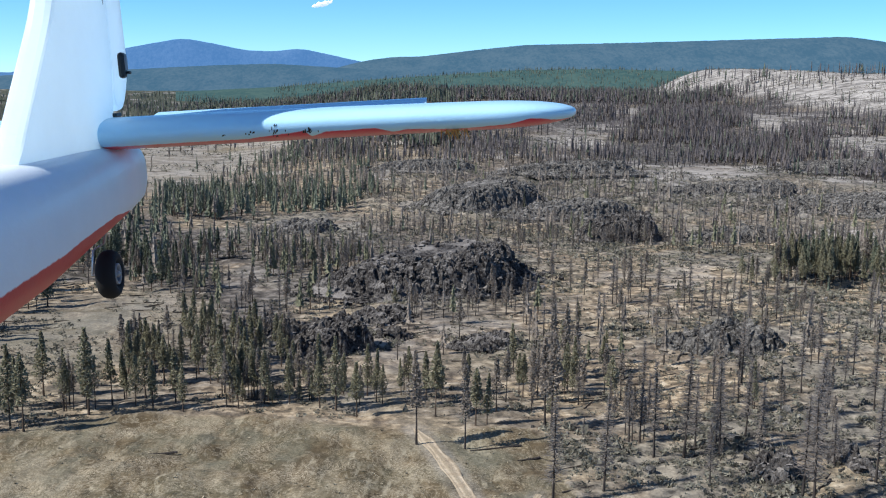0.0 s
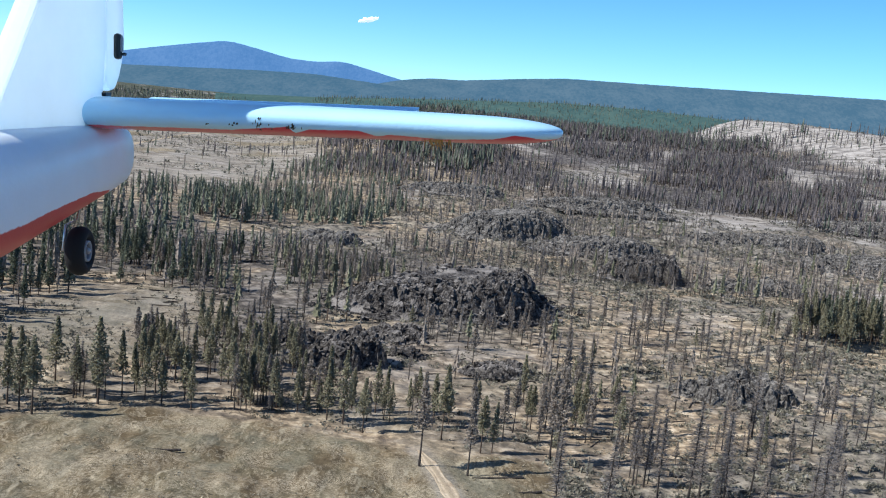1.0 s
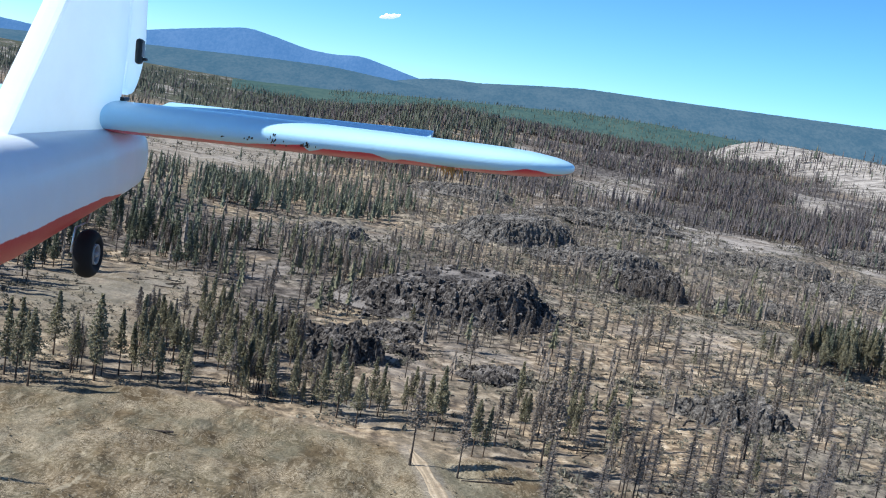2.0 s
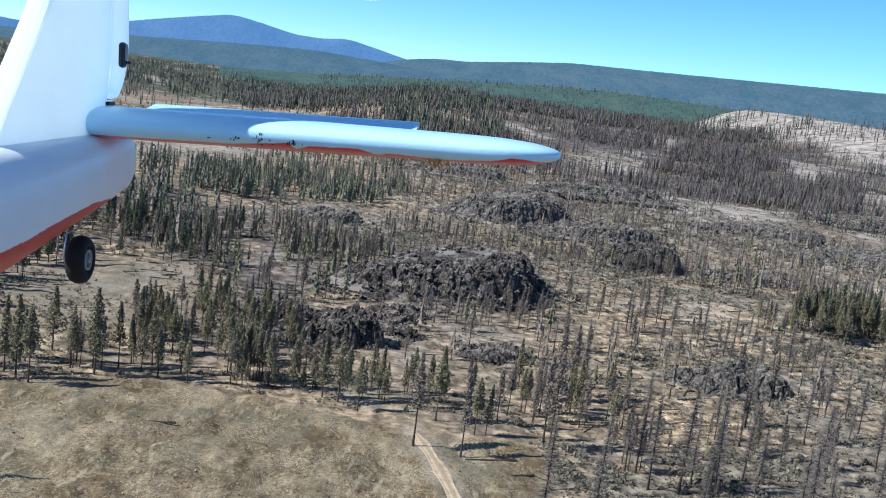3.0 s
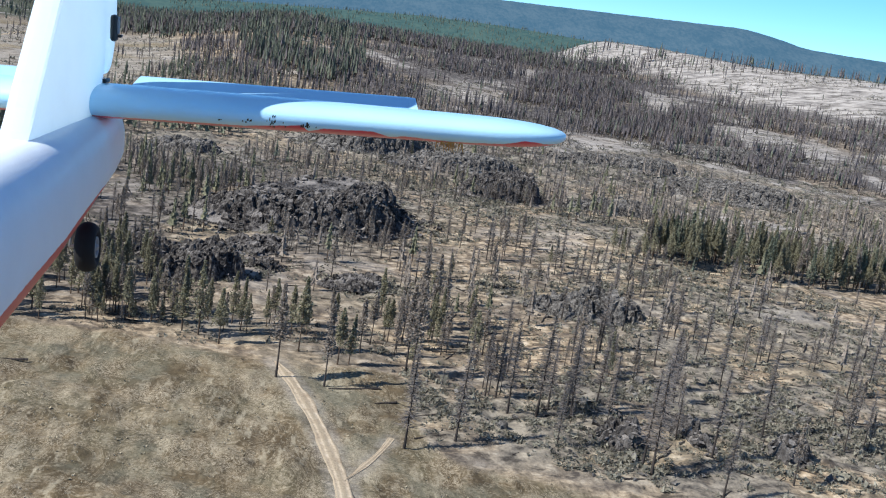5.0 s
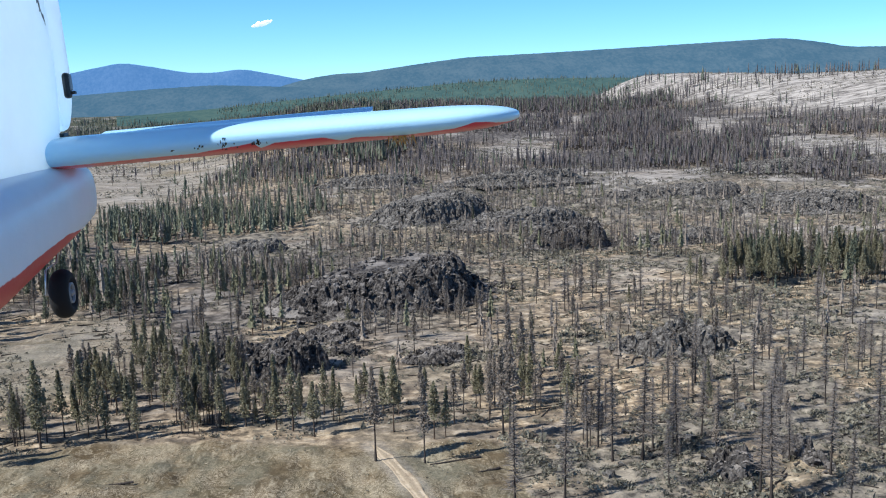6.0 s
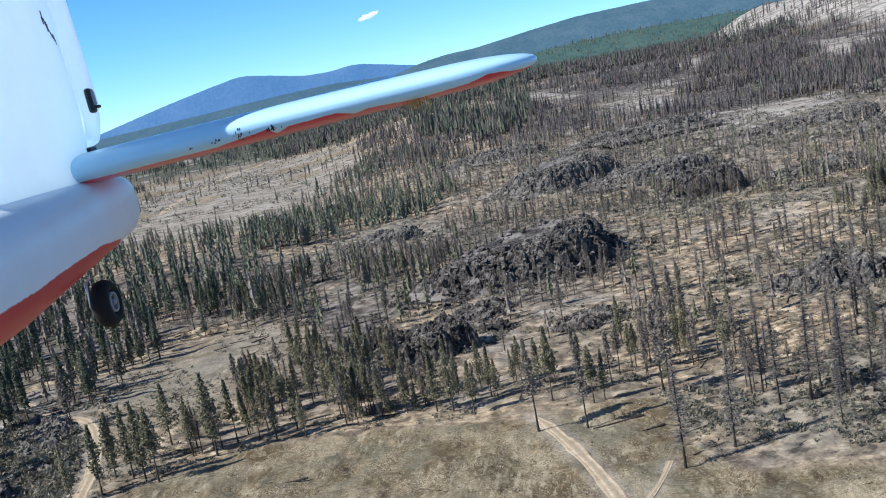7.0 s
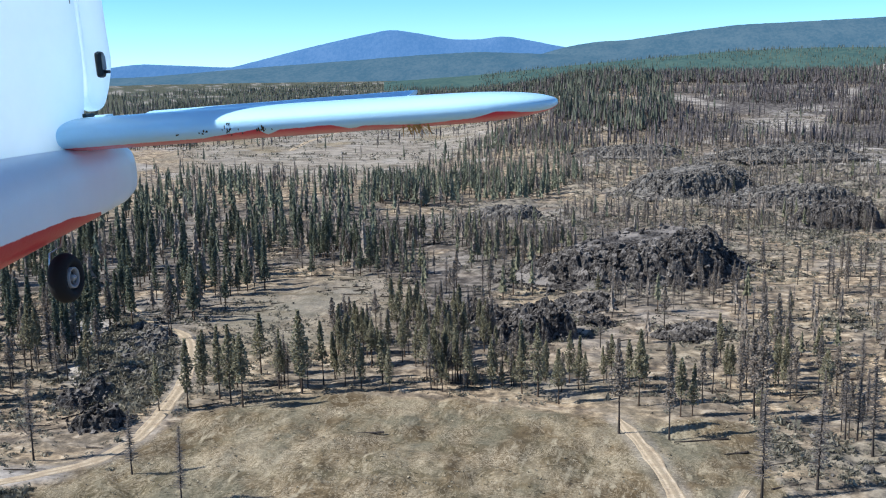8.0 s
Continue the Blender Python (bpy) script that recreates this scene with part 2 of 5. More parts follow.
def paint_material(name, colour, rough=0.5, metal=0.0, wear=0.25):
    m, nt, b = shader(name, rough, 0.4)
    tex = nt.nodes.new("ShaderNodeTexCoord").outputs["Object"]
    n = noise_tex(nt, tex, 60, 5)
    nt.links.new(mix(nt, ramp(nt, n, (0.4, 0.0), (0.8, wear)), colour, tuple(min(1.0, c * 1.6 + 0.05) for c in colour)), b.inputs["Base Color"])
    b.inputs["Metallic"].default_value = metal
    return m


GROUND = ground_material()
DIRT = dirt_material()
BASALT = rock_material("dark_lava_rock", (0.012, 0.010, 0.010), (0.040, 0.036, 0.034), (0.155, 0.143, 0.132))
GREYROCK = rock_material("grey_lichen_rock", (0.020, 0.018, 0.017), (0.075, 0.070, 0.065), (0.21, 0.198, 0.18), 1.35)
NEEDLES = foliage_material("pine_needles", (0.17, 0.165, 0.108), (0.33, 0.31, 0.21))
CONIFER = foliage_material("dense_conifer_needles", (0.070, 0.088, 0.068), (0.170, 0.190, 0.145))
STAND_NEEDLES = foliage_material("close_pine_needles", (0.105, 0.110, 0.074), (0.25, 0.25, 0.165))
FIRS = foliage_material("dark_fir_needles", (0.105, 0.124, 0.092), (0.235, 0.255, 0.185))
BURNT = foliage_material("burnt_stems", (0.095, 0.088, 0.090), (0.20, 0.178, 0.176))
SCORCHED = foliage_material("scorched_needles", (0.18, 0.160, 0.138), (0.36, 0.312, 0.262))
TWIGS = foliage_material("bare_twigs", (0.14, 0.126, 0.114), (0.29, 0.255, 0.226))
SCRUB = foliage_material("grey_scrub", (0.075, 0.073, 0.058), (0.30, 0.285, 0.225))
STRAW = foliage_material("dead_grass", (0.13, 0.115, 0.075), (0.42, 0.37, 0.27))
BARK = bark_material("pine_bark", (0.05, 0.038, 0.03), (0.13, 0.095, 0.07))
CHAR = bark_material("charred_bark", (0.022, 0.019, 0.017), (0.085, 0.072, 0.064))
# white foam, its base colour tinted with the sky blue of its shaded side
SHADE_BLUE_FOAM = foam_material("shade_tinted_foam", (0.47, 0.79, 1.0), gloss=0.8)
FIN_FOAM = foam_material("thin_white_foam", (0.85, 0.95, 1.0), glow=0.55)
HULL_FOAM = trimmed_foam("white_foam_red_belly", (0.84, 0.92, 1.0), (0.58, 0.03, 0.04), 0.06, 0.3)
# the tailplane's white foam carries the same painted shade tint
TAIL_FOAM = trimmed_foam("shade_tinted_foam_red_nose", (0.47, 0.79, 1.0), (0.62, 0.02, 0.06), 0.0, 0.8)
RED = paint_material("red_film", (0.36, 0.03, 0.03))
BLACK = paint_material("black_plastic", (0.015, 0.015, 0.016), 0.45)
RUBBER = paint_material("black_rubber", (0.008, 0.008, 0.009), 0.85, wear=0.08)
RIM = paint_material("grey_plastic", (0.26, 0.26, 0.27), 0.4)
WIRE = paint_material("steel_wire", (0.35, 0.35, 0.36), 0.35, 1.0)


# ---------------------------------------------------------------- the lie of the land
TABLE = np.random.RandomState(7).rand(256, 256)


def value_noise(x, y):
    xi, yi = np.floor(x).astype(int), np.floor(y).astype(int)
    fx, fy = x - xi, y - yi
    fx, fy = fx * fx * (3 - 2 * fx), fy * fy * (3 - 2 * fy)
    a, b = TABLE[xi % 256, yi % 256], TABLE[(xi + 1) % 256, yi % 256]
    c, d = TABLE[xi % 256, (yi + 1) % 256], TABLE[(xi + 1) % 256, (yi + 1) % 256]
    return (a * (1 - fx) + b * fx) * (1 - fy) + (c * (1 - fx) + d * fx) * fy


def fbm(x, y, size, octaves=4, seed=0):
    total, amp, norm = 0.0, 1.0, 0.0
    for k in range(octaves):
        f = 2.0**k / size
        total = total + amp * value_noise(x * f + 17.3 * seed + 5.1 * k, y * f + 9.7 * seed + 3.3 * k)
        norm += amp
        amp *= 0.5
    return total / norm


def ease(v):
    v = np.clip(v, 0, 1)
    return v * v * (3 - 2 * v)


def blob(x, y, cx, cy, rx, ry, turn=0.0, soft=0.35):
    c, s = math.cos(radians(turn)), math.sin(radians(turn))
    u, v = ((x - cx) * c + (y - cy) * s) / rx, (-(x - cx) * s + (y - cy) * c) / ry
    return ease((1 + soft - np.sqrt(u * u + v * v)) / (2 * soft))


EDGE_X = [-130, -95, -89, -80, -77, -55, -34, -19, -5, 15, 18, 19, 24, 40, 60, 90, 140]
EDGE_Y = [100, 118, 127, 151, 169, 181, 182, 179, 174, 177, 172, 150, 138, 137, 134, 146, 150]
ROADS = {
    "road_1": ([(-4.5, 176), (-2, 169), (1, 159), (4, 147), (7, 131), (9, 112), (12, 80)], 1.5),
    "road_2": ([(-128, 246), (-116, 231), (-104, 222), (-98, 213), (-91, 197), (-86, 181), (-83, 166), (-81, 154), (-83, 143), (-92, 134), (-112, 122)], 1.6),
    "road_4": ([(-238, 690), (-252, 767), (-260, 849), (-270, 982), (-262, 1165)], 2.6),
    "road_3": ([(7.5, 131), (10, 136), (12.5, 141.5), (14.5, 147.5)], 0.6),
}
SCABS = [(66, 165, 52, 25, 12), (72, 247, 30, 24, 0), (112, 225, 45, 60, 0), (110, 290, 40, 24, 0), (-4, 306, 46, 32, 15), (-29, 236, 17, 14, 0), (30, 520, 80, 90, 0), (150, 440, 120, 110, 20), (110, 350, 60, 30, 10), (40, 350, 40, 22, 0),
         (-55, 425, 30, 36, 0), (-108, 202, 13, 42, 24), (66, 392, 34, 24, 20), (190, 480, 100, 60, 0), (11, 236, 12, 8, 0), (-30, 640, 50, 40, 0), (130, 560, 150, 60, 0)]

GLADES = [(318, 760, 48, 84, 0), (278, 880, 34, 84, 12), (132, 616, 62, 22, 20), (172, 424, 34, 11, 8), (150, 1010, 44, 60, 0), (90, 770, 30, 40, 0)]


def road_distance(x, y):
    best = np.full(np.shape(x), 1e9)
    for pts, half in ROADS.values():
        for (ax, ay), (bx, by) in zip(pts, pts[1:]):
            t = np.clip(((x - ax) * (bx - ax) + (y - ay) * (by - ay)) / ((bx - ax) ** 2 + (by - ay) ** 2), 0, 1)
            best = np.minimum(best, np.hypot(x - ax - t * (bx - ax), y - ay - t * (by - ay)) - half)
    return best


def clearing(x, y):
    """1 in the open grass in front of the trees, 0 in the woods."""
    return ease((np.interp(x, EDGE_X, EDGE_Y) - y + 6 * (fbm(x, y, 9, 3, 4) - 0.5)) / 5 + 0.5)


def scab_cover(x, y):
    cover = np.zeros(np.shape(x))
    for cx, cy, rx, ry, turn in SCABS:
        cover = np.maximum(cover, blob(x, y, cx, cy, rx, ry, turn, 0.3))
    ragged = fbm(x, y, 11, 4, 2)
    return 0.85 * cover * ease((ragged - 0.44) / 0.12) * (1 - 0.9 * clearing(x, y))


def glade(x, y):
    """Pale openings in the burned forest below the ash hill."""
    open_ground = np.zeros(np.shape(x))
    for cx, cy, rx, ry, turn in GLADES:
        open_ground = np.maximum(open_ground, blob(x, y, cx, cy, rx, ry, turn, 0.35))
    return open_ground * ease((fbm(x, y, 34, 3, 9) - 0.30) / 0.14)


def ash_foot(az):
    """Where the pale burned hill begins, by bearing."""
    return np.interp(az, [9, 14, 18, 22, 27, 34], [1240, 1130, 1020, 945, 850, 790])


def ash_cover(x, y):
    az = np.degrees(np.arctan2(x, y))
    foot = ash_foot(az)
    hill = ease((az - 9.6 - 3 * (fbm(x, y, 120, 3, 5) - 0.5)) / 1.2) * ease((y - foot + 150 * (fbm(x, y, 70, 4, 6) - 0.5)) / 70)
    left = 0.55 * blob(x, y, -232, 830, 112, 300, 10, 0.2) * ease((fbm(x, y, 60, 3, 8) - 0.30) / 0.2)
    band = 0.8 * glade(x, y)
    track = ease(1.0 - road_distance(x, y) / 1.6) * 0.30
    spots = ease((fbm(x, y, 22, 3, 12) - 0.63) / 0.08) * (0.3 + 0.45 * ease((y - 480) / 120)) * ease((y - 165) / 25)
    sand = np.maximum(np.maximum(blob(x, y, -94, 136, 10, 4, 15, 0.4), blob(x, y, -128, 222, 7, 9, 20, 0.4)), blob(x, y, -108, 188, 5, 9, 24, 0.4))
    sand = np.maximum(sand, 0.22 * blob(x, y, -84, 250, 24, 36, 0, 0.3))
    return np.clip(np.maximum(np.maximum(np.maximum(hill, sand), left), np.maximum(np.maximum(band, track), spots)), 0, 1)


def ground_z(x, y):
    x, y = np.asarray(x, float), np.asarray(y, float)
    far = np.hypot(x, y)
    az = np.degrees(np.arctan2(x, np.maximum(y, 1.0)))
    hill = 34 * ease((az + 13) / 11) * ease((y - 480) / 650) * (1 - ease((y - 1300) / 900))
    hill = hill + (34 + 9 * (fbm(x, y, 210, 3, 35) - 0.5)) * ease((az - 9.3) / 4.5) * ease((y - ash_foot(az) + 30) / 260) * (1 - ease((y - 1450) / 700))
    swell = 5.0 * (fbm(x, y, 130, 3, 1) - 0.5) * ease((far - 150) / 150)
    calm = 1 - ease(1.4 - road_distance(x, y) / 3.0)
    rough = (1.15 * (1 + 0.9 * clearing(x, y)) * (fbm(x, y, 8, 3, 3) - 0.5) + 0.45 * (fbm(x, y, 2.2, 2, 10) - 0.5)) * calm
    hummock = scab_cover(x, y) * (1.8 * (fbm(x, y, 5, 3, 11) - 0.35) + 8.0 * ease((far - 350) / 150) * (fbm(x, y, 17, 3, 13) - 0.4)) * calm * (1 - ease((far - 800) / 400))
    return hill + swell + (rough + hummock) * ease((far - 45) / 40)


def mesh_from(name, verts, faces, mats, slots=None, smooth=False):
    me = bpy.data.meshes.new(name)
    me.from_pydata(verts if isinstance(verts, list) else verts.tolist(), [], faces if isinstance(faces, list) else faces.tolist())
    for m in mats:
        me.materials.append(m)
    if slots is not None:
        me.polygons.foreach_set("material_index", np.asarray(slots, np.int32))
    if smooth:
        me.polygons.foreach_set("use_smooth", np.ones(len(me.polygons), bool))
    me.update()
    return me


def part(name, me, parent, label=""):
    """Links a mesh, or a bmesh with its material, as one part under a thing."""
    ob = new(name, me)
    ob.parent = parent
    return tagged(ob, label)


def grid_faces(rows, cols, wrap=False):
    i = np.arange(rows - 1)[:, None] * cols + np.arange(cols if wrap else cols - 1)[None, :]
    j = i + 1 if not wrap else np.arange(rows - 1)[:, None] * cols + (np.arange(cols)[None, :] + 1) % cols
    return np.stack([i, j, j + cols, i + cols], -1).reshape(-1, 4)


def build_ground():
    front = np.radians(np.arange(-42, 42.01, 0.21))
    rest = np.radians(np.arange(46, 318, 4.0))
    az = np.concatenate([front, rest])
    radii = np.concatenate([[0.5], np.arange(4, 80, 4.0), 80 * 1.0075 ** np.arange(0, 400), np.geomspace(1700, 4950, 30)])
    a, r = np.meshgrid(az, radii)
    x, y = r * np.sin(a), r * np.cos(a)
    z = ground_z(x, y)
    verts = np.stack([x, y, z], -1).reshape(-1, 3)
    faces = grid_faces(len(radii), len(az), True)[:, ::-1].tolist() + [tuple(range(len(az) - 1, -1, -1))]
    me = mesh_from("ground", verts, faces, [GROUND], smooth=True)
    cover = np.stack([scab_cover(x, y), np.maximum(clearing(x, y), np.maximum(blob(x, y, -82, 248, 24, 40, 0) * 0.8, 0.85 * blob(x, y, -232, 830, 112, 300, 10, 0.2))), ash_cover(x, y), np.ones_like(x)], -1)
    az_deg = np.degrees(a)
    burn_shade = ease((y - 390) / 160) * ease((az_deg + 3) / 6) * (0.55 + 0.45 * ease((fbm(x, y, 45, 3, 18) - 0.3) / 0.3))
    burn_shade = np.maximum(burn_shade, ease((y - 1000) / 300))
    burn_shade = np.maximum(burn_shade, 0.4 * ease((fbm(x, y, 18, 3, 19) - 0.5) / 0.15) * (1 - clearing(x, y)))
    # floor of the left woods darkened to paint in the shade of trees
    burn_shade = np.maximum(burn_shade, 0.85 * blob(x, y, -95, 330, 125, 140, 0, 0.35) * (1 - blob(x, y, -84, 252, 22, 38, 0)) * ease((fbm(x, y, 25, 3, 20) - 0.28) / 0.25))
    shrubs = ease((y - 1080 - 220 * (fbm(x, y, 160, 3, 33) - 0.5)) / 200) * ease((6 - az_deg) / 5) * ease((az_deg + 60) / 20)
    me.attributes.new("shrubs", "FLOAT", "POINT").data.foreach_set("value", np.nan_to_num(shrubs).astype(np.float32).ravel())
    me.attributes.new("burn_shade", "FLOAT", "POINT").data.foreach_set("value", np.nan_to_num(burn_shade).astype(np.float32).ravel())
    me.color_attributes.new("cover", "FLOAT_COLOR", "POINT").data.foreach_set("color", cover.astype(np.float32).ravel())
    tagged(new("ground", me), "dry tan grassland with burned litter and grey lava scab", "ground", kind="structure")


def build_roads():
    for name, (pts, half) in ROADS.items():
        pts = np.array(pts, float)
        s = np.concatenate([[0], np.cumsum(np.hypot(*np.diff(pts, axis=0).T))])
        u = np.arange(0, s[-1], 0.8)
        cx, cy = np.interp(u, s, pts[:, 0]), np.interp(u, s, pts[:, 1])
        k = np.ones(9) / 9
        cx[4:-4], cy[4:-4] = np.convolve(cx, k, "valid"), np.convolve(cy, k, "valid")
        tx, ty = np.gradient(cx), np.gradient(cy)
        n = np.hypot(tx, ty)
        across = np.linspace(-1, 1, 13)
        w = half * (0.6 + 0.5 * fbm(u, u * 0, 6, 3, 3)) * np.minimum(1, 0.25 + u / 8)
        rag = 1 + 0.5 * (np.stack([fbm(u, 0 * u + 9 * k, 3.5, 3, 2) for k in range(13)], 1) - 0.5) * (np.abs(across) > 0.7)
        x = cx[:, None] + (ty / n)[:, None] * across * w[:, None] * rag
        y = cy[:, None] - (tx / n)[:, None] * across * w[:, None] * rag
        rut = -0.07 * np.exp(-((np.abs(across) - 0.5) / 0.16) ** 2) - 0.12 * (np.abs(across) > 0.95)
        z = ground_z(x, y) + 0.08 + rut
        me = mesh_from(name, np.stack([x, y, z], -1).reshape(-1, 3), grid_faces(len(u), 13), [DIRT], smooth=True)
        me.attributes.new("rut", "FLOAT", "POINT").data.foreach_set("value", np.tile(np.abs(across), len(u)).astype(np.float32))
        tagged(new(name, me), "pale two-track dirt road through dry grass", "road", kind="structure")


def slope_z(x, y, profile, dist, depth):
    """Height of a far range at x, y."""
    a, t = np.degrees(np.arctan2(x, y)), (np.hypot(x, y) - dist) / depth
    crest = EYE_Z + dist * np.tan(np.radians(np.interp(a, [p[0] for p in profile], [p[1] for p in profile])))
    return -12 + (crest + 12) * ease(1 - np.abs(t)) ** 0.8


def ridge(name, profile, dist, depth, mat, label, seed, ripple=9.0):
    """A far range: a crest that follows bearing and height, falling off to front and back."""
    az = np.arange(profile[0][0], profile[-1][0] + 0.01, 0.12)
    crest = EYE_Z + dist * np.tan(np.radians(np.interp(az, [p[0] for p in profile], [p[1] for p in profile])))
    k = np.ones(9) / 9
    crest[4:-4] = np.convolve(crest, k, "valid")
    t = np.linspace(-1, 1, 31)
    shape = np.where(t < 0, ease(1 + t) ** 0.8, ease(1 - t) ** 0.8)
    a = np.radians(az)[None, :]
    r = dist + depth * t[:, None] + 0 * a
    x, y = r * np.sin(a), r * np.cos(a)
    z = -12 + (crest[None, :] + 12) * shape[:, None] + ripple * (fbm(x, y, 240, 4, seed) - 0.5) * (1 - shape[:, None] ** 3) * 2 * shape[:, None]
    z += 1.3 * (np.random.RandomState(seed).rand(*x.shape) - 0.5) * shape[:, None]
    me = mesh_from(name, np.stack([x, y, z], -1).reshape(-1, 3), grid_faces(31, len(az))[:, ::-1], [mat], smooth=True)
    tagged(new(name, me), label, "mountain", kind="structure")


build_ground()
build_roads()
FAR_BLUE = painted_haze_material("far_forest_haze_glow", (0.02, 0.035, 0.06), (0.05, 0.07, 0.10), (0.052, 0.150, 0.335), 0.006)
MID_BLUE = painted_haze_material("mid_forest_haze_glow", (0.02, 0.03, 0.035), (0.05, 0.06, 0.06), (0.034, 0.094, 0.158), 0.012)
RIDGE_GREEN = painted_haze_material("ridge_forest_haze_glow", (0.02, 0.035, 0.03), (0.05, 0.07, 0.05), (0.026, 0.064, 0.078), 0.02)
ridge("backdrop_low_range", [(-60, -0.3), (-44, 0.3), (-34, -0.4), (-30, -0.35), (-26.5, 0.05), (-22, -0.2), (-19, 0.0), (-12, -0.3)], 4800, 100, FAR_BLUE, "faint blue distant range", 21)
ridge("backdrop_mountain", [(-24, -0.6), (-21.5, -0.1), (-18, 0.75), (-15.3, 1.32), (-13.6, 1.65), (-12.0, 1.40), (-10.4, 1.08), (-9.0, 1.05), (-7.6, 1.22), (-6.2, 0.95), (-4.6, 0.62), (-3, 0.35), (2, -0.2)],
      4500, 260, FAR_BLUE, "forested mountain with blue haze painted on", 22)
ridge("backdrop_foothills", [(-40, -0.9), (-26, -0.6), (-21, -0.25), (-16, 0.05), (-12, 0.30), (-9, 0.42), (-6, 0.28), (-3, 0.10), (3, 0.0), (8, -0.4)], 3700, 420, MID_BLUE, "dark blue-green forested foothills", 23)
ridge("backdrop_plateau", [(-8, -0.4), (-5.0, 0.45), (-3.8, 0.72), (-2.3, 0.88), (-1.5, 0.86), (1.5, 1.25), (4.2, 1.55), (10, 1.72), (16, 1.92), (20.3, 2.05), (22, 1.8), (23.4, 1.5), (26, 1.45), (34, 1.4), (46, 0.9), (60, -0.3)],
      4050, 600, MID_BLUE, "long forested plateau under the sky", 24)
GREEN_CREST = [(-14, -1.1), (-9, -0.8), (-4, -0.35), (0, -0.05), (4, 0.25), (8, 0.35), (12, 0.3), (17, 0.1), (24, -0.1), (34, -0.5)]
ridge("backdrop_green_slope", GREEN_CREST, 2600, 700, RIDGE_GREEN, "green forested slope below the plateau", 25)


# ---------------------------------------------------------------- lava outcrops
OUTCROPS = [
    # x, y, half length, half depth, turn, height, material, steps, label
    (-3.5, 302, 36, 20, 26, 11.5, BASALT, 1.15, "large dark lava outcrop with a pale slab on top"),
    (-25, 230, 11, 8, 12, 7.0, BASALT, 1.2, "small jagged black lava outcrop among pines"),
    (-43, 253, 4.5, 3.5, 0, 3.0, BASALT, 1.2, "low black lava knob among pines"),
    (66, 397, 19, 11, 22, 9.5, BASALT, 1.2, "dark pointed lava outcrop behind burned trees"),
    (15, 487, 32, 24, 10, 13.0, GREYROCK, 1.0, "grey craggy lava hill with scattered snags"),
    (54, 455, 30, 15, 18, 6.0, GREYROCK, 0.9, "low grey lava ridge"),
    (-56, 412, 17, 15, 0, 5.0, GREYROCK, 0.9, "grey lichen-covered lava mound"),
    (63, 236, 15, 10, 8, 4.4, GREYROCK, 1.7, "broken grey lava rubble mound"),
    (10, 235, 9, 5.5, 10, 2.0, BASALT, 1.2, "low dark lava hump in dry grass"),
    (-91, 160, 5.5, 4.5, 0, 3.6, BASALT, 1.2, "black lava scarp beside the dirt track"),
    (-107, 206, 7.0, 26, 24, 1.5, GREYROCK, 1.4, "grey lava flow beside the dirt track"),
    (51, 157, 4.0, 5.0, 15, 4.2, BASALT, 1.3, "dark upright lava crag among burned trunks"),
    (64, 162, 2.4, 8.5, 14, 2.6, BASALT, 1.3, "narrow dark lava rib"),
    (80, 158, 4.0, 4.0, 0, 3.8, BASALT, 1.3, "dark lava crag in grey scab land"),
    (-16, 260, 10, 7, 35, 2.6, BASALT, 1.3, "low dark lava tail below the large outcrop"),
    (-36, 243, 6, 5, 20, 2.6, BASALT, 1.3, "dark lava lump among pines"),
    (-12, 243, 5, 4, 0, 1.8, BASALT, 1.3, "low broken dark lava lump"),
    (190, 500, 42, 26, 0, 7.0, GREYROCK, 1.0, "wide grey lava outcrop on the slope"),
    (75, 612, 42, 18, 8, 7.0, GREYROCK, 1.0, "grey hummocky lava ridge with snags"),
    (-14, 628, 32, 18, -5, 6.0, GREYROCK, 1.0, "grey lava hummock among burned trees"),
    (152, 556, 46, 16, 10, 6.0, GREYROCK, 1.0, "long grey lava ridge on the slope"),
    (238, 648, 42, 18, 5, 7.0, GREYROCK, 1.0, "grey lava knoll on the slope"),
    (110, 400, 26, 10, 15, 4.0, GREYROCK, 1.1, "low grey lava swell among snags"),
    (-101, 173, 6, 7, 0, 2.2, BASALT, 1.4, "low dark lava field among pines"),
]


def block_mesh(rng, n, spread, size_low, size_high, heights, mat_list, name):
    """Many broken blocks, each a skewed, chipped lump."""
    base = np.array([(-1, -1, -1), (1, -1, -1), (1, 1, -1), (-1, 1, -1), (-1, -1, 1), (1, -1, 1), (1, 1, 1), (-1, 1, 1)], float)
    quads = np.array([(0, 3, 2, 1), (4, 5, 6, 7), (0, 1, 5, 4), (1, 2, 6, 5), (2, 3, 7, 6), (3, 0, 4, 7)])
    V, F = [], []
    for k in range(n):
        x, y = spread(rng)
        s = rng.uniform(size_low, size_high) * rng.uniform(0.5, 1.0)
        v = base * (0.35 + 0.65 * rng.rand(8, 1)) * s * np.array([rng.uniform(0.6, 1.2), rng.uniform(0.6, 1.2), rng.uniform(0.45, 1.0)])
        rot = np.array(Euler((rng.uniform(-0.6, 0.6), rng.uniform(-0.6, 0.6), rng.uniform(0, 6.3))).to_matrix())
        V.append(v @ rot.T + (x, y, heights(x, y) + 0.15 * s))
        F.append(quads + 8 * k)
    return mesh_from(name, np.concatenate(V), np.concatenate(F), mat_list)


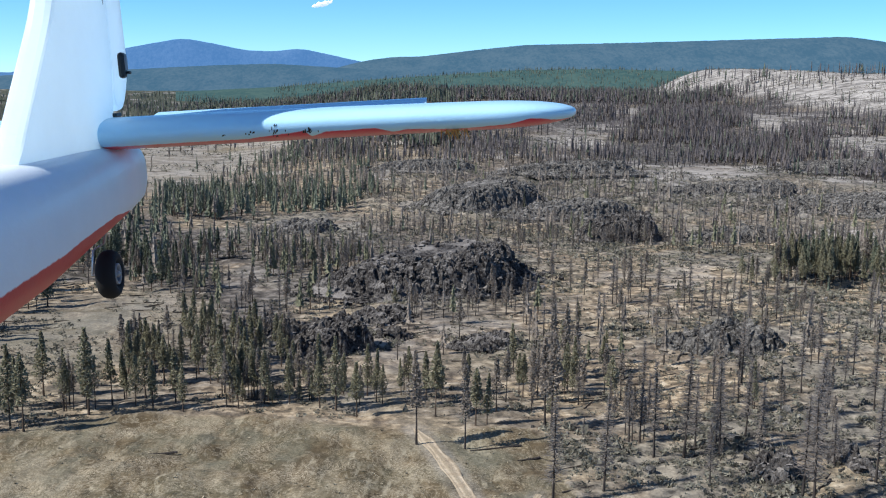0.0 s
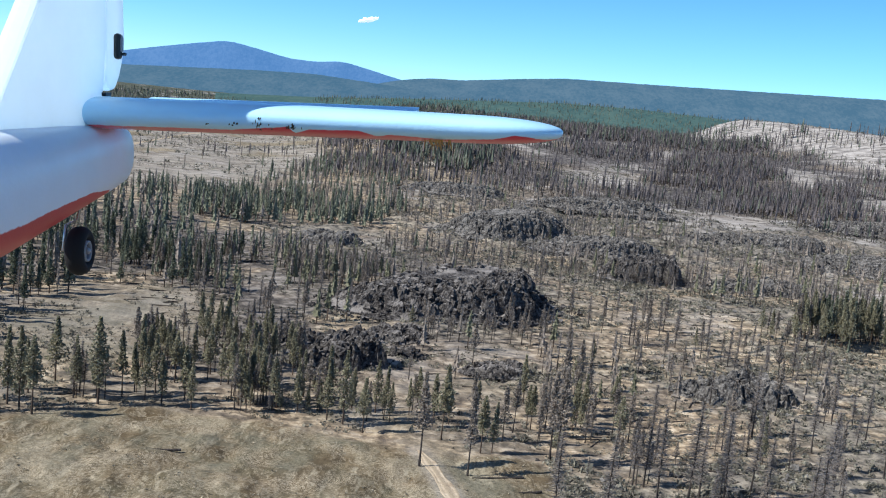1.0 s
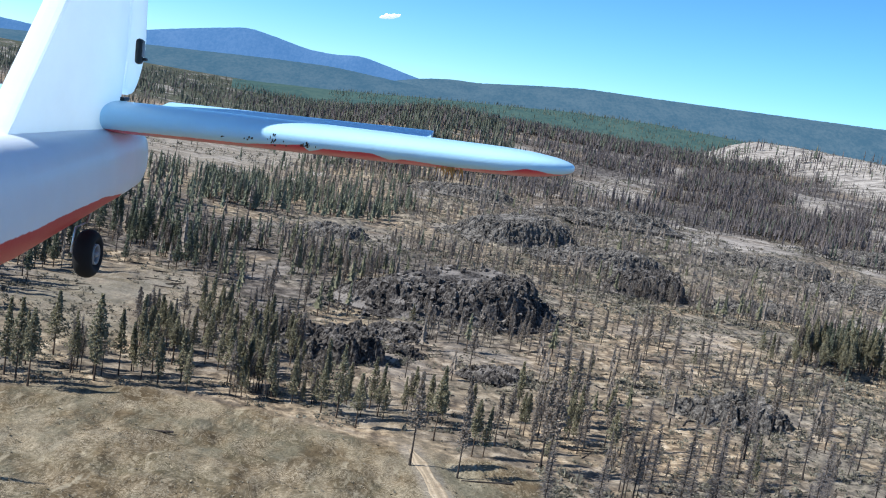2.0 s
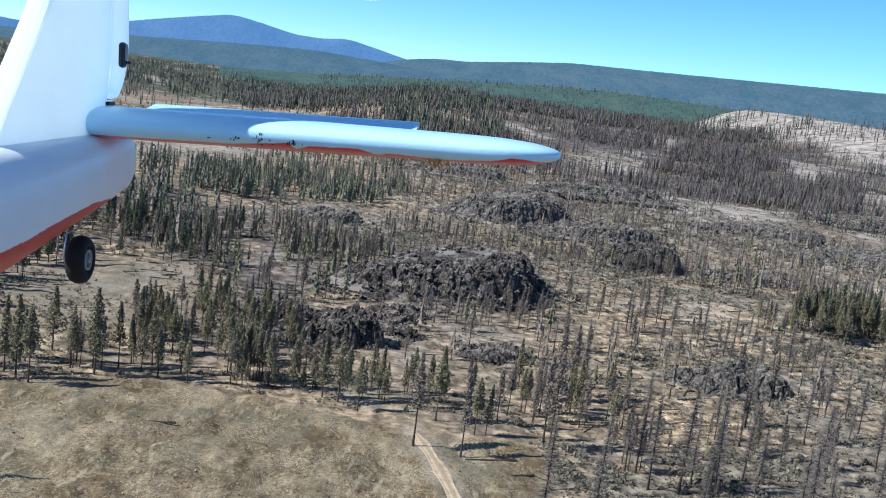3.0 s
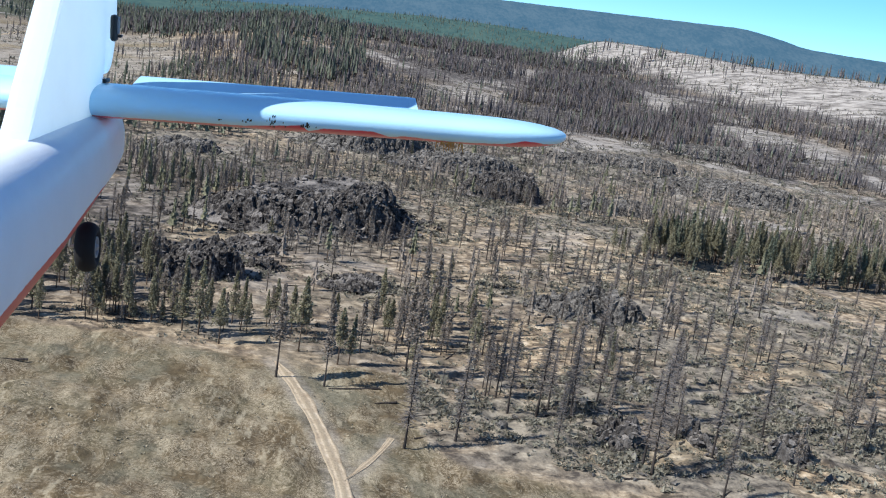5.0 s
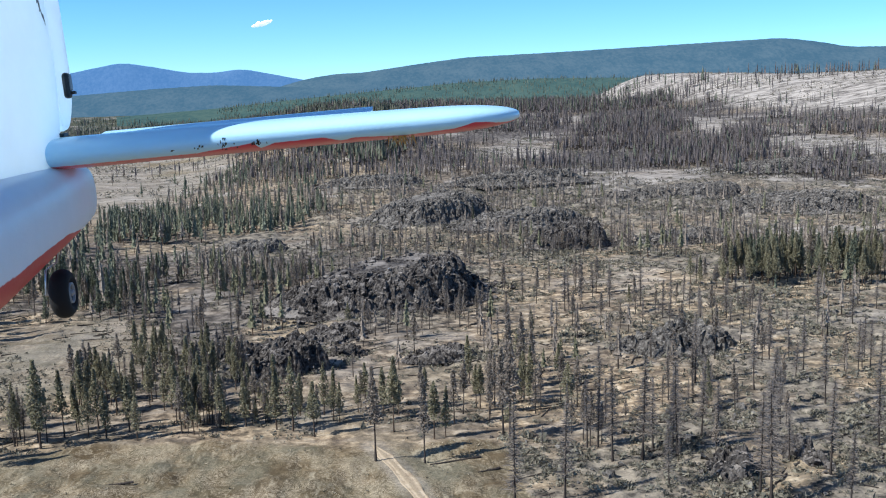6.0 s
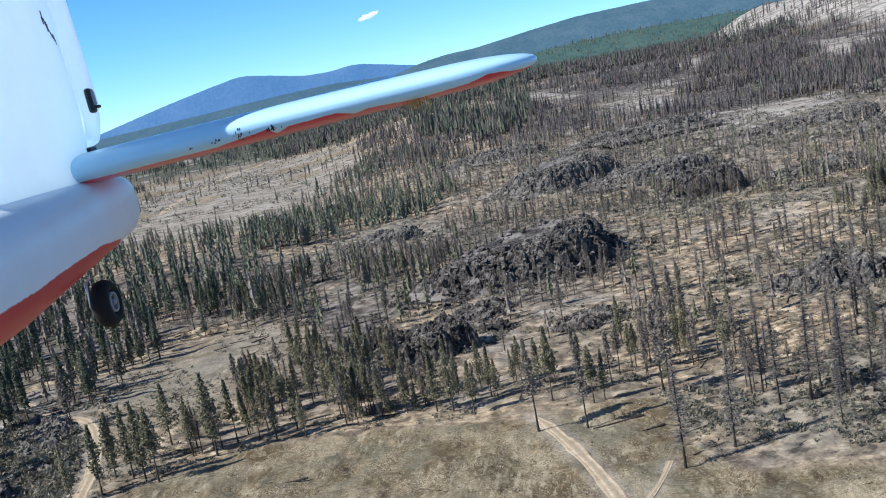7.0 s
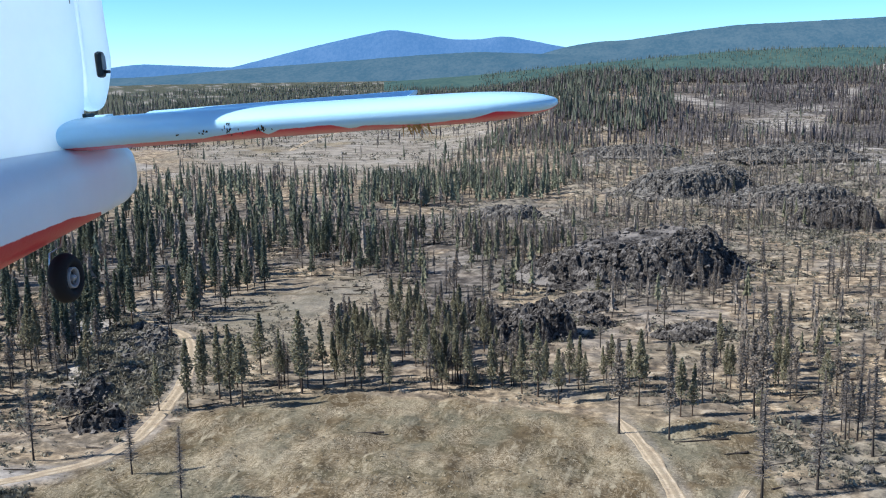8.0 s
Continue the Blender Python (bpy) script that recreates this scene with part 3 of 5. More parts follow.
def outcrop_height(u, v, height, seed):
    """Rise of an outcrop at u, v in -1..1: a ramp at one end, a steep front, broken into steps."""
    r = math.sqrt(u * u + v * v)
    wob = noise.noise((u * 1.7 + seed, v * 1.7, 3.1)) * 0.25
    rim = max(0.0, min(1.0, (1.06 + wob - r) / 0.50))
    rim = rim * rim * (3 - 2 * rim)
    crest = 0.76 + 0.24 * math.sin(1.4 * max(-1.0, min(0.9, u + 0.1))) + 0.06 * v
    return height * rim * crest


def build_outcrop(index, x0, y0, rx, ry, turn, height, mat, steps, label):
    rng = np.random.RandomState(100 + index)
    cell = max(0.42, rx / 75.0)
    nu, nv = int(2.5 * rx / cell), int(2.5 * ry / cell)
    c, s = math.cos(radians(turn)), math.sin(radians(turn))
    gz0 = float(ground_z(x0, y0))
    verts = []
    for j in range(nv + 1):
        for i in range(nu + 1):
            u, v = -1.25 + 2.5 * i / nu, -1.25 + 2.5 * j / nv
            lx, ly = u * rx, v * ry
            p = Vector((lx + 31 * index, ly, 0))
            base = outcrop_height(u, v, height, index)
            if base > 0.02:
                d, near = noise.voronoi(Vector(((p.x + 0.4 * p.y) / 2.5, p.y / 4.6, 0)))
                d2, near2 = noise.voronoi(Vector((p.x / 0.85, p.y / 1.3, 0)))
                slabs = min(0.22, d[1] - d[0]) / 0.22 * 1.3 + 2.3 * noise.noise(near[0] * 7.3)
                chips = min(0.25, d2[1] - d2[0]) / 0.25 * 0.40 + 0.7 * noise.noise(near2[0] * 5.1)
                gash = max(0.0, 0.16 - abs(noise.noise(p / 5.0 + Vector((5, 5, 5))))) * 11
                crag = slabs + chips + 1.2 * noise.noise(p / 6.0) - gash
                k = min(1.0, base / (0.35 * height))
                flat = 1.0 if height < 10 else 0.10 + 0.90 * min(1.0, max(0.0, (math.hypot(u - 0.05, 1.6 * (v - 0.2)) - 0.40) / 0.3))
                base = base + steps * k * flat * (crag - 0.7) * (0.36 + 0.036 * height)
                lx += 0.7 * k * noise.noise(p / 1.7 + Vector((9, 0, 0)))
                ly += 0.7 * k * noise.noise(p / 1.7 + Vector((0, 9, 0))) - 0.10 * base
            else:
                base = -1.2
            wx, wy = lx * c - ly * s, lx * s + ly * c
            verts.append((wx, wy, base - 0.25))
    faces = grid_faces(nv + 1, nu + 1)
    va = np.array(verts)
    keep = va[faces][:, :, 2].max(1) > -1.3
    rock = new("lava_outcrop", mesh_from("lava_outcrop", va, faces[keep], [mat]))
    rock.matrix_world = pose(x0, y0, gz0)
    tagged(rock, label, "rock", "lava outcrops")
    n = int(min(900, 40 + 0.9 * rx * ry))

    def spread(g):
        a, r = g.uniform(0, 6.283), math.sqrt(g.uniform(0.05, 1.4))
        lx, ly = rx * r * math.cos(a), ry * r * math.sin(a)
        return lx * c - ly * s, lx * s + ly * c

    def top(wx, wy):
        lx, ly = wx * c + wy * s, -wx * s + wy * c
        return max(float(ground_z(x0 + wx, y0 + wy)) - gz0, outcrop_height(lx / rx, (ly + 0.08 * height) / ry, height, index) - 0.3)

    blocks = part("broken_rubble", block_mesh(rng, n, spread, 0.3, 0.75 + 0.010 * rx, top, [mat], "broken_rubble"), rock)
    tagged(blocks, kind="stuff")


for index, row in enumerate(OUTCROPS):
    build_outcrop(index, *row)


def on_rock(x, y, grow=1.0):
    hit = np.zeros(np.shape(x), bool)
    for x0, y0, rx, ry, turn, *_ in OUTCROPS:
        c, s = math.cos(radians(turn)), math.sin(radians(turn))
        u, v = ((x - x0) * c + (y - y0) * s) / (rx * grow), (-(x - x0) * s + (y - y0) * c) / (ry * grow)
        hit |= u * u + v * v < 1
    return hit


# ---------------------------------------------------------------- trees
def tube(points, radii, sides=6):
    V = []
    ang = np.arange(sides) * 2 * math.pi / sides
    for (x, y, z), r in zip(points, radii):
        V.append(np.stack([x + r * np.cos(ang), y + r * np.sin(ang), np.full(sides, z)], -1))
    return np.concatenate(V), grid_faces(len(points), sides, True)


def trunk_shape(rng, height, sides=6, steps=6, girth=0.0125):
    t = np.linspace(0, 1, steps)
    lean = rng.uniform(-0.02, 0.02, 2) * height
    px, py = lean[0] * t**1.5 + 0.05 * np.sin(5 * t), lean[1] * t**1.5
    pts = np.stack([px, py, -0.4 + (height + 0.4) * t], -1)
    return tube(pts, girth * height * (1 - 0.92 * t) * (1 + 0.35 * (t == 0)), sides)


def clump_tris(rng, centres, size, per):
    """Ragged sprays of needles: a few long, thin triangles round each centre."""
    n = len(centres) * per
    c = np.repeat(centres, per, 0)
    out = c * np.array([1, 1, 0.0])
    out /= np.linalg.norm(out, axis=1, keepdims=True) + 1e-6
    d = out * 0.8 + rng.normal(0, 0.75, (n, 3)) * np.array([1, 1, 0.6])
    d /= np.linalg.norm(d, axis=1, keepdims=True) + 1e-6
    w = np.cross(d, rng.normal(0, 1, (n, 3)))
    w /= np.linalg.norm(w, axis=1, keepdims=True) + 1e-6
    s = size * rng.uniform(0.6, 1.35, (n, 1))
    a, b2, b3 = c - d * s * 0.45, c + d * s * 0.55 + w * s * 0.36, c + d * s * 0.55 - w * s * 0.36
    return np.stack([a, b2, b3], 1).reshape(-1, 3)


def crown_centres(rng, height, base, radius, n):
    u = rng.beta(1.15, 1.25, n)
    ph = rng.uniform(0, 6.3, 3)
    ang = rng.uniform(0, 2 * math.pi, n)
    lump = 0.72 + 0.42 * np.sin(2 * ang + ph[0] + 6 * u) + 0.25 * np.sin(13 * u + ph[1]) * np.cos(ang + ph[2])
    env = radius * np.clip((1 - u) ** 0.95 * (0.75 + 0.45 * np.minimum(1, u * 6)), 0.05, 1.1) * np.clip(lump, 0.3, 1.5)
    r = env * np.sqrt(rng.uniform(0.12, 1.0, n))
    return np.stack([r * np.cos(ang), r * np.sin(ang), base + (height - base) * u - 0.12 * r], -1)


def cone_tris(rng, height, base, radius, tiers, sides):
    """A narrow conifer crown: ragged skirts of drooping boughs, one above the other."""
    out = []
    for i in range(tiers):
        f = i / tiers
        z0, top = base + (height - base) * f * 0.93, base + (height - base) * min(1.0, f * 0.93 + 1.7 / tiers)
        ang = (np.arange(2 * sides) + rng.uniform(0, 1)) * math.pi / sides + rng.uniform(-0.15, 0.15, 2 * sides)
        r = radius * (1 - 0.85 * f) * rng.uniform(0.55, 1.25, 2 * sides) * np.tile([1.0, 0.45], sides)
        rim = np.stack([r * np.cos(ang), r * np.sin(ang), z0 + rng.uniform(-0.5, 0.4, 2 * sides)], -1)
        for j in range(0, 2 * sides, 2):
            out += [rim[j - 1], rim[j], (0, 0, top), rim[j], rim[j + 1], (0, 0, top)]
    return np.array(out, float)


def twig_tris(rng, height, base, radius, n, thick):
    u = rng.uniform(0, 1, n) ** 0.9
    ang = rng.uniform(0, 2 * math.pi, n)
    length = radius * (1 - 0.75 * u) * rng.uniform(0.45, 1.15, n)
    z = base + (height - base) * u * 0.97
    root = np.stack([0 * z, 0 * z, z], -1)
    tip = np.stack([length * np.cos(ang), length * np.sin(ang), z + length * rng.uniform(-0.35, 0.45, n)], -1)
    side = np.stack([-np.sin(ang), np.cos(ang), 0 * z], -1) * thick
    up = np.array([0, 0, thick * 1.4])
    half = n // 2
    side[half:] = up
    return np.stack([root - side, root + side, tip], 1).reshape(-1, 3)


def tri_faces(v):
    return np.arange(len(v)).reshape(-1, 3)


SHAPES = {
    # height, crown base, crown radius, needle sprays, per spray, size, twigs
    "green": (11.0, 0.31, 1.48, 640, 3, 0.35, 40),
    "fir": (11.0, 0.20, 1.45, 560, 3, 0.40, 20),
    "scorched": (11.0, 0.34, 1.50, 430, 3, 0.31, 160),
    "bare": (11.0, 0.32, 1.60, 0, 0, 0.0, 620),
}


def tree_arrays(kind, rng, detail=1.0, sides=6, girth=0.0125):
    height, base, radius, n, per, size, twigs = SHAPES[kind]
    radius *= rng.uniform(0.72, 1.2)
    base = height * (base + rng.uniform(-0.10, 0.14))
    tv, tf = trunk_shape(rng, height, sides, 6 if detail > 0.6 else 3, girth)
    sprays = np.zeros((0, 3))
    if n:
        k = max(5, int(n * detail))
        slim = 0.85 if kind in ("green", "fir") else 0.62
        if detail < 0.5:
            far = detail < 0.1
            sprays = cone_tris(rng, height * rng.uniform(0.97, 1.03), base * 0.8, radius * slim * (1.0 if far else 1.22), 4 if far else 8, 3 if far else 4)
            if not far:
                sprays = np.concatenate([sprays, clump_tris(rng, crown_centres(rng, height, base, radius, k // 3), size, 2)])
        else:
            sprays = clump_tris(rng, crown_centres(rng, height, base, radius, k), size / detail**0.42, per if detail > 0.2 else 2)
    sticks = twig_tris(rng, height, base * 0.8, radius * 1.1, (0 if kind in ("green", "fir") else 8) if detail < 0.1 else int(twigs * detail), 0.036 / detail**0.5)
    return tv, tf, sprays, sticks


NAMES = {
    "green": ("pine_tree", "slender pine with a ragged olive-green crown on dry ground", NEEDLES, BARK),
    "fir": ("conifer_tree", "dense dark green conifer in a close stand", FIRS, BARK),
    "scorched": ("scorched_pine_tree", "fire-scorched pine with thin brown needles", SCORCHED, CHAR),
    "bare": ("dead_tree", "charred standing dead tree with bare grey twigs", TWIGS, CHAR),
}


def paint_tint(me, values):
    me.attributes.new("tint", "FLOAT", "POINT").data.foreach_set("value", np.asarray(values, np.float32))


def make_prototype(kind, seed):
    rng = np.random.RandomState(seed)
    tv, tf, sprays, sticks = tree_arrays(kind, rng)
    name, label, leaf, bark = NAMES[kind]
    crown = np.concatenate([sprays, sticks])
    slots = np.concatenate([np.zeros(len(sprays) // 3), np.ones(len(sticks) // 3)])
    trunk_me = mesh_from("trunk", tv, tf, [bark], smooth=True)
    crown_me = mesh_from("crown", crown, tri_faces(crown), [leaf, TWIGS], slots)
    paint_tint(crown_me, rng.uniform(0.1, 0.6, len(crown)))
    return trunk_me, crown_me


PROTOTYPES = {kind: [make_prototype(kind, 40 + 7 * k + len(kind)) for k in range(6)] for kind in NAMES}


def plant(kind, x, y, height, rng):
    name, label, *_ = NAMES[kind]
    trunk_me, crown_me = PROTOTYPES[kind][rng.randint(6)]
    tree = new(name)
    tree.empty_display_size = 0.5
    k = height / 11.0
    tree.matrix_world = pose(x, y, float(ground_z(x, y)), rng.uniform(-2, 2), rng.uniform(-2, 2), rng.uniform(0, 360)) @ Matrix.Diagonal((k * rng.uniform(0.85, 1.15), k * rng.uniform(0.85, 1.15), k, 1))
    tagged(tree, label, "tree", name.replace("_", " ") + "s")
    part("trunk", trunk_me, tree)
    part("crown", crown_me, tree)


# single trees that stand out: x, y, height
EDGE_PINES = [(-84, 168, 9), (-80, 171, 11), (-76, 176, 12), (-73, 174, 13), (-70, 172, 12), (-80, 178, 10), (-74, 192, 11), (-69, 188, 9), (-62, 181, 14), (-60, 188, 11),
              (-55, 192, 10), (-63, 208, 10), (-54, 201, 9), (-41, 193, 10), (-38, 203, 10), (-19, 186, 12), (-22, 187, 9), (-15, 183, 9), (-12, 191, 9), (-1, 183, 12), (6, 178, 9), (8, 179, 8)]
THIN_PINES = [(-4, 168, 14), (4, 167, 13), (10, 186, 9), (12, 192, 9), (17, 192, 10), (18, 178, 14), (19, 176, 15), (22, 207, 14), (25, 211, 13), (27, 206, 11), (4, 238, 9)]
SNAGS = [(-75, 140, 9), (-63, 131, 10), (-93, 143, 13), (16, 144, 14), (24, 149, 13), (34, 163, 14), (39, 164, 15), (45, 168, 13), (45, 165, 14), (42, 169, 11), (51, 172, 13), (52, 146, 14),
         (53, 144, 16), (65, 152, 13), (62, 138, 11), (79, 166, 14), (79, 188, 12), (62, 169, 14), (70, 201, 12), (69, 185, 11), (40, 151, 9), (53, 169, 10), (31, 169, 11), (33, 170, 10), (60, 207, 13), (45, 277, 11)]

# stands: x, y, half width, half depth, turn, count, share green, share scorched, lowest, highest
STANDS = [
    (-50, 189, 36, 5, 8, 34, 0.6, 0.3, 8, 12),
    (-46, 195, 34, 10, 6, 46, 0.62, 0.33, 8, 12),
    (-50, 226, 20, 22, 0, 70, 0.60, 0.35, 8, 12),
    (-8, 198, 16, 11, 0, 16, 0.55, 0.35, 7, 11),
    (21, 205, 13, 24, 0, 20, 0.60, 0.32, 8, 12),
    (44, 181, 26, 20, 0, 26, 0.08, 0.40, 7, 12),
    (82, 186, 32, 44, 0, 28, 0.05, 0.25, 8, 14),
    (0, 268, 26, 9, 0, 24, 0.05, 0.45, 6, 9),
    (52, 282, 44, 46, 0, 72, 0.08, 0.50, 7, 12),
    (-128, 200, 28, 42, 0, 80, 0.60, 0.30, 11, 16),
    (139, 311, 44, 16, 4, 160, 0.93, 0.07, 11, 15.5),
    (180, 325, 40, 34, 0, 70, 0.45, 0.35, 8, 13),
    (26, 398, 60, 40, 0, 130, 0.05, 0.50, 7, 11),
    (-58, 305, 44, 48, 0, 200, 0.35, 0.45, 8, 12),
    (-138, 285, 62, 70, 0, 270, 0.70, 0.25, 12, 17),
    (-78, 495, 44, 66, -28, 320, 0.88, 0.10, 10, 14),
    (-175, 430, 85, 80, 0, 330, 0.70, 0.25, 11, 15),
    (140, 450, 110, 110, 0, 330, 0.08, 0.50, 7, 12),
    (30, 570, 110, 100, 0, 380, 0.10, 0.50, 7, 12),
    (-90, 640, 60, 110, 0, 260, 0.55, 0.35, 8, 12),
    (118, 245, 46, 52, 0, 50, 0.10, 0.35, 8, 13),
    (150, 385, 80, 40, 0, 110, 0.25, 0.45, 8, 12),
    (-20, 345, 60, 30, 0, 60, 0.10, 0.5, 7, 11),
    (20, 240, 45, 30, 0, 34, 0.15, 0.45, 7, 11),
    (-95, 350, 60, 45, 0, 170, 0.6, 0.3, 8, 12),
    (-200, 680, 110, 200, 0, 150, 0.4, 0.45, 7, 11),
    (240, 420, 70, 80, 0, 160, 0.15, 0.5, 8, 12),
]
FAR_STANDS = [
    (110, 820, 320, 200, 0, 5000, 0.06, 0.62, 8, 13),
    (330, 780, 200, 200, 0, 3500, 0.08, 0.62, 8, 13),
    (350, 1090, 330, 110, 0, 1500, 0.12, 0.45, 8, 12),
    (60, 1200, 300, 130, 0, 4200, 0.30, 0.60, 8, 13),
    (-35, 960, 55, 250, 4, 1100, 0.88, 0.10, 12, 18),
    (-130, 1150, 130, 160, 0, 1300, 0.50, 0.42, 10, 15),
    (-20, 1700, 480, 360, 0, 2600, 0.70, 0.25, 8, 13),
    (-420, 1350, 300, 480, 0, 1800, 0.60, 0.36, 8, 12),
    (-320, 860, 110, 170, 0, 1200, 0.22, 0.68, 8, 12),
    (-780, 1550, 330, 650, 0, 1200, 0.7, 0.27, 8, 12),
    (-560, 2200, 420, 420, 0, 1300, 0.85, 0.13, 8, 12),
]


def stand_places(row, rng):
    x0, y0, rx, ry, turn, count, green, scorched, low, high = row
    c, s = math.cos(radians(turn)), math.sin(radians(turn))
    tries = count * 4
    a, r = rng.uniform(0, 2 * math.pi, tries), np.sqrt(rng.uniform(0, 1, tries))
    u, v = rx * r * np.cos(a), ry * r * np.sin(a)
    x, y = x0 + u * c - v * s, y0 + u * s + v * c
    ok = (clearing(x, y) < 0.3) & ~on_rock(x, y, 0.9) & (road_distance(x, y) > 1.5) & (blob(x, y, -84, 252, 20, 36, 0, 0.2) < 0.5)
    clump = ease((fbm(x, y, 16, 3, 14) - 0.20) / 0.42) if y0 < 600 else np.maximum(0.12, ease((fbm(x, 2.4 * y, 80, 3, 14) - 0.42) / 0.10))
    ok &= rng.uniform(0, 1, tries) < clump
    ok &= (ash_cover(x, y) < 0.45) | (y < 600) | (rng.uniform(0, 1, tries) < 0.30)
    ok &= (blob(x, y, -232, 830, 112, 300, 10, 0.2) < 0.5) | (rng.uniform(0, 1, tries) < 0.10)
    ok &= (glade(x, y) < 0.5) | (rng.uniform(0, 1, tries) < 0.14)
    x, y = x[ok][:count], y[ok][:count]
    close = (np.abs(x - 140) < 55) & (np.abs(y - 310) < 26) & (rng.uniform(0, 1, len(x)) < 0.3) | (x < -68) & (y > 195) | (np.abs(np.degrees(np.arctan2(x, y)) + 6) < 7) & (y > 380)
    kind = np.where(rng.uniform(0, 1, len(x)) < green, np.where(close, 3, 0), np.where(rng.uniform(0, 1, len(x)) < scorched / max(0.01, 1 - green), 1, 2))
    return x, y, kind, np.where(y > 1080, 1.15, 0.90) * rng.uniform(low, high, len(x)) * np.where(rng.uniform(0, 1, len(x)) < 0.18, 0.6, 1.0)


KINDS = ["green", "scorched", "bare", "fir"]


def build_woods():
    rng = np.random.RandomState(5)
    for kind, rows in (("green", EDGE_PINES), ("scorched", THIN_PINES), ("bare", SNAGS)):
        for x, y, h in rows:
            plant(kind, x, y, 1.14 * h, rng)
    single = [len(EDGE_PINES), len(THIN_PINES), len(SNAGS), 0]
    joined = []
    for row in STANDS:
        for x, y, k, h in zip(*stand_places(row, rng)):
            if single[k] < 280 and math.hypot(x, y) < 400:
                plant(KINDS[k], x, y, h, rng)
                single[k] += 1
            else:
                joined.append((x, y, k, h))
    grow(joined, "middle_woods", 0.27, 4, "mixed stands of green and fire-killed pines", 24)
    far = [p for row in FAR_STANDS for p in zip(*stand_places(row, rng))]
    grow([p for p in far if p[1] < 1150], "far_woods", 0.068, 3, "distant belts of burned forest", 24)
    grow([p for p in far if p[1] >= 1150], "distant_forest", 0.042, 3, "distant belts of green forest", 24)
    a, d = np.radians(rng.uniform(-9, 31, 6500)), 2600 - 640 * np.sqrt(rng.uniform(0, 1, 6500)) ** 1.4
    x, y = d * np.sin(a), d * np.cos(a)
    z = slope_z(x, y, GREEN_CREST, 2600, 700) - 1.5
    ok = (fbm(x, y, 90, 3, 31) > 0.36) & (z > 0)
    high = [(px, py, 0, h) for px, py, h in zip(x[ok], y[ok], rng.uniform(7, 12, ok.sum()))]
    grow(high, "slope_forest", 0.042, 3, "dense green conifer forest on the far slope", 24, z[ok])


def grow(places, name, detail, sides, label, variants, zs=None):
    rng = np.random.RandomState(len(name))
    library = {k: [tree_arrays(kind, rng, detail, sides, 0.0135 if detail > 0.2 else 0.022) for _ in range(variants // 4)] for k, kind in enumerate(KINDS)}
    V, F3, F4, M3, M4, T = [], [], [], [], [], []
    count = 0
    xs, ys = np.array([p[0] for p in places]), np.array([p[1] for p in places])
    zs = ground_z(xs, ys) if zs is None else zs
    for (x, y, k, h), z in zip(places, zs):
        tv, tf, sprays, sticks = library[k][rng.randint(len(library[k]))]
        a, sc, wide = rng.uniform(0, 6.283), h / 11.0, rng.uniform(0.85, 1.25)
        rot = np.array([[math.cos(a) * wide, -math.sin(a) * wide, 0], [math.sin(a) * wide, math.cos(a) * wide, 0], [0, 0, 1]]) * sc
        v = np.concatenate([tv, sprays, sticks]) @ rot.T + (x, y, z)
        n1, n2, n3 = len(tv), len(sprays), len(sticks)
        F4.append(tf + count)
        M4.append(np.full(len(tf), 0 if k in (0, 3) and detail > 0.2 else 1))
        F3.append(np.arange(n2 + n3).reshape(-1, 3) + count + n1)
        M3.append(np.concatenate([np.full(n2 // 3, (2, 3, 3, 5)[k]), np.full(n3 // 3, 4)]))
        T.append(np.full(len(v), rng.uniform(0.1, 0.95)))
        V.append(v)
        count += len(v)
    faces = np.concatenate(F4).tolist() + np.concatenate(F3).tolist()
    me = mesh_from(name, np.concatenate(V), faces, [BARK, CHAR] + ([STAND_NEEDLES, SCORCHED, TWIGS] if detail > 0.2 else [CONIFER, BURNT, BURNT]) + [FIRS if detail > 0.2 else CONIFER], np.concatenate(M4 + M3))
    paint_tint(me, np.concatenate(T))
    tagged(new(name, me), label, "forest", kind="stuff")


build_woods()


# ---------------------------------------------------------------- loose cover on the ground
def tufts(name, n, where, low, high, mat, label, seed, blades=7, tall=0.7, wide=0.35):
    rng = np.random.RandomState(seed)
    x, y = where(rng, n)
    z = ground_z(x, y)
    n = len(x)
    size = low + (high - low) * rng.uniform(0, 1, n) ** 1.7
    c = np.repeat(np.stack([x, y, z], -1), blades, 0)
    s = np.repeat(size, blades)[:, None]
    a = rng.uniform(0, 6.283, (n * blades, 1))
    out = np.concatenate([np.cos(a), np.sin(a), np.zeros_like(a)], 1)
    side = np.concatenate([-np.sin(a), np.cos(a), np.zeros_like(a)], 1)
    up = np.array([0, 0, 1.0])
    lift = tall * rng.uniform(0.4, 1.0, (n * blades, 1))
    p0 = c - side * s * wide + out * s * 0.1 - up * 0.1
    p1 = c + side * s * wide + out * s * 0.1 - up * 0.1
    p2 = c + out * s * rng.uniform(0.1, 0.8, (n * blades, 1)) + side * s * rng.normal(0, 0.25, (n * blades, 1)) + up * s * lift
    v = np.stack([p0, p1, p2], 1).reshape(-1, 3)
    me = mesh_from(name, v, tri_faces(v), [mat])
    paint_tint(me, np.repeat(rng.uniform(0, 0.9, n), blades * 3))
    tagged(new(name, me), label, "scrub", kind="stuff")


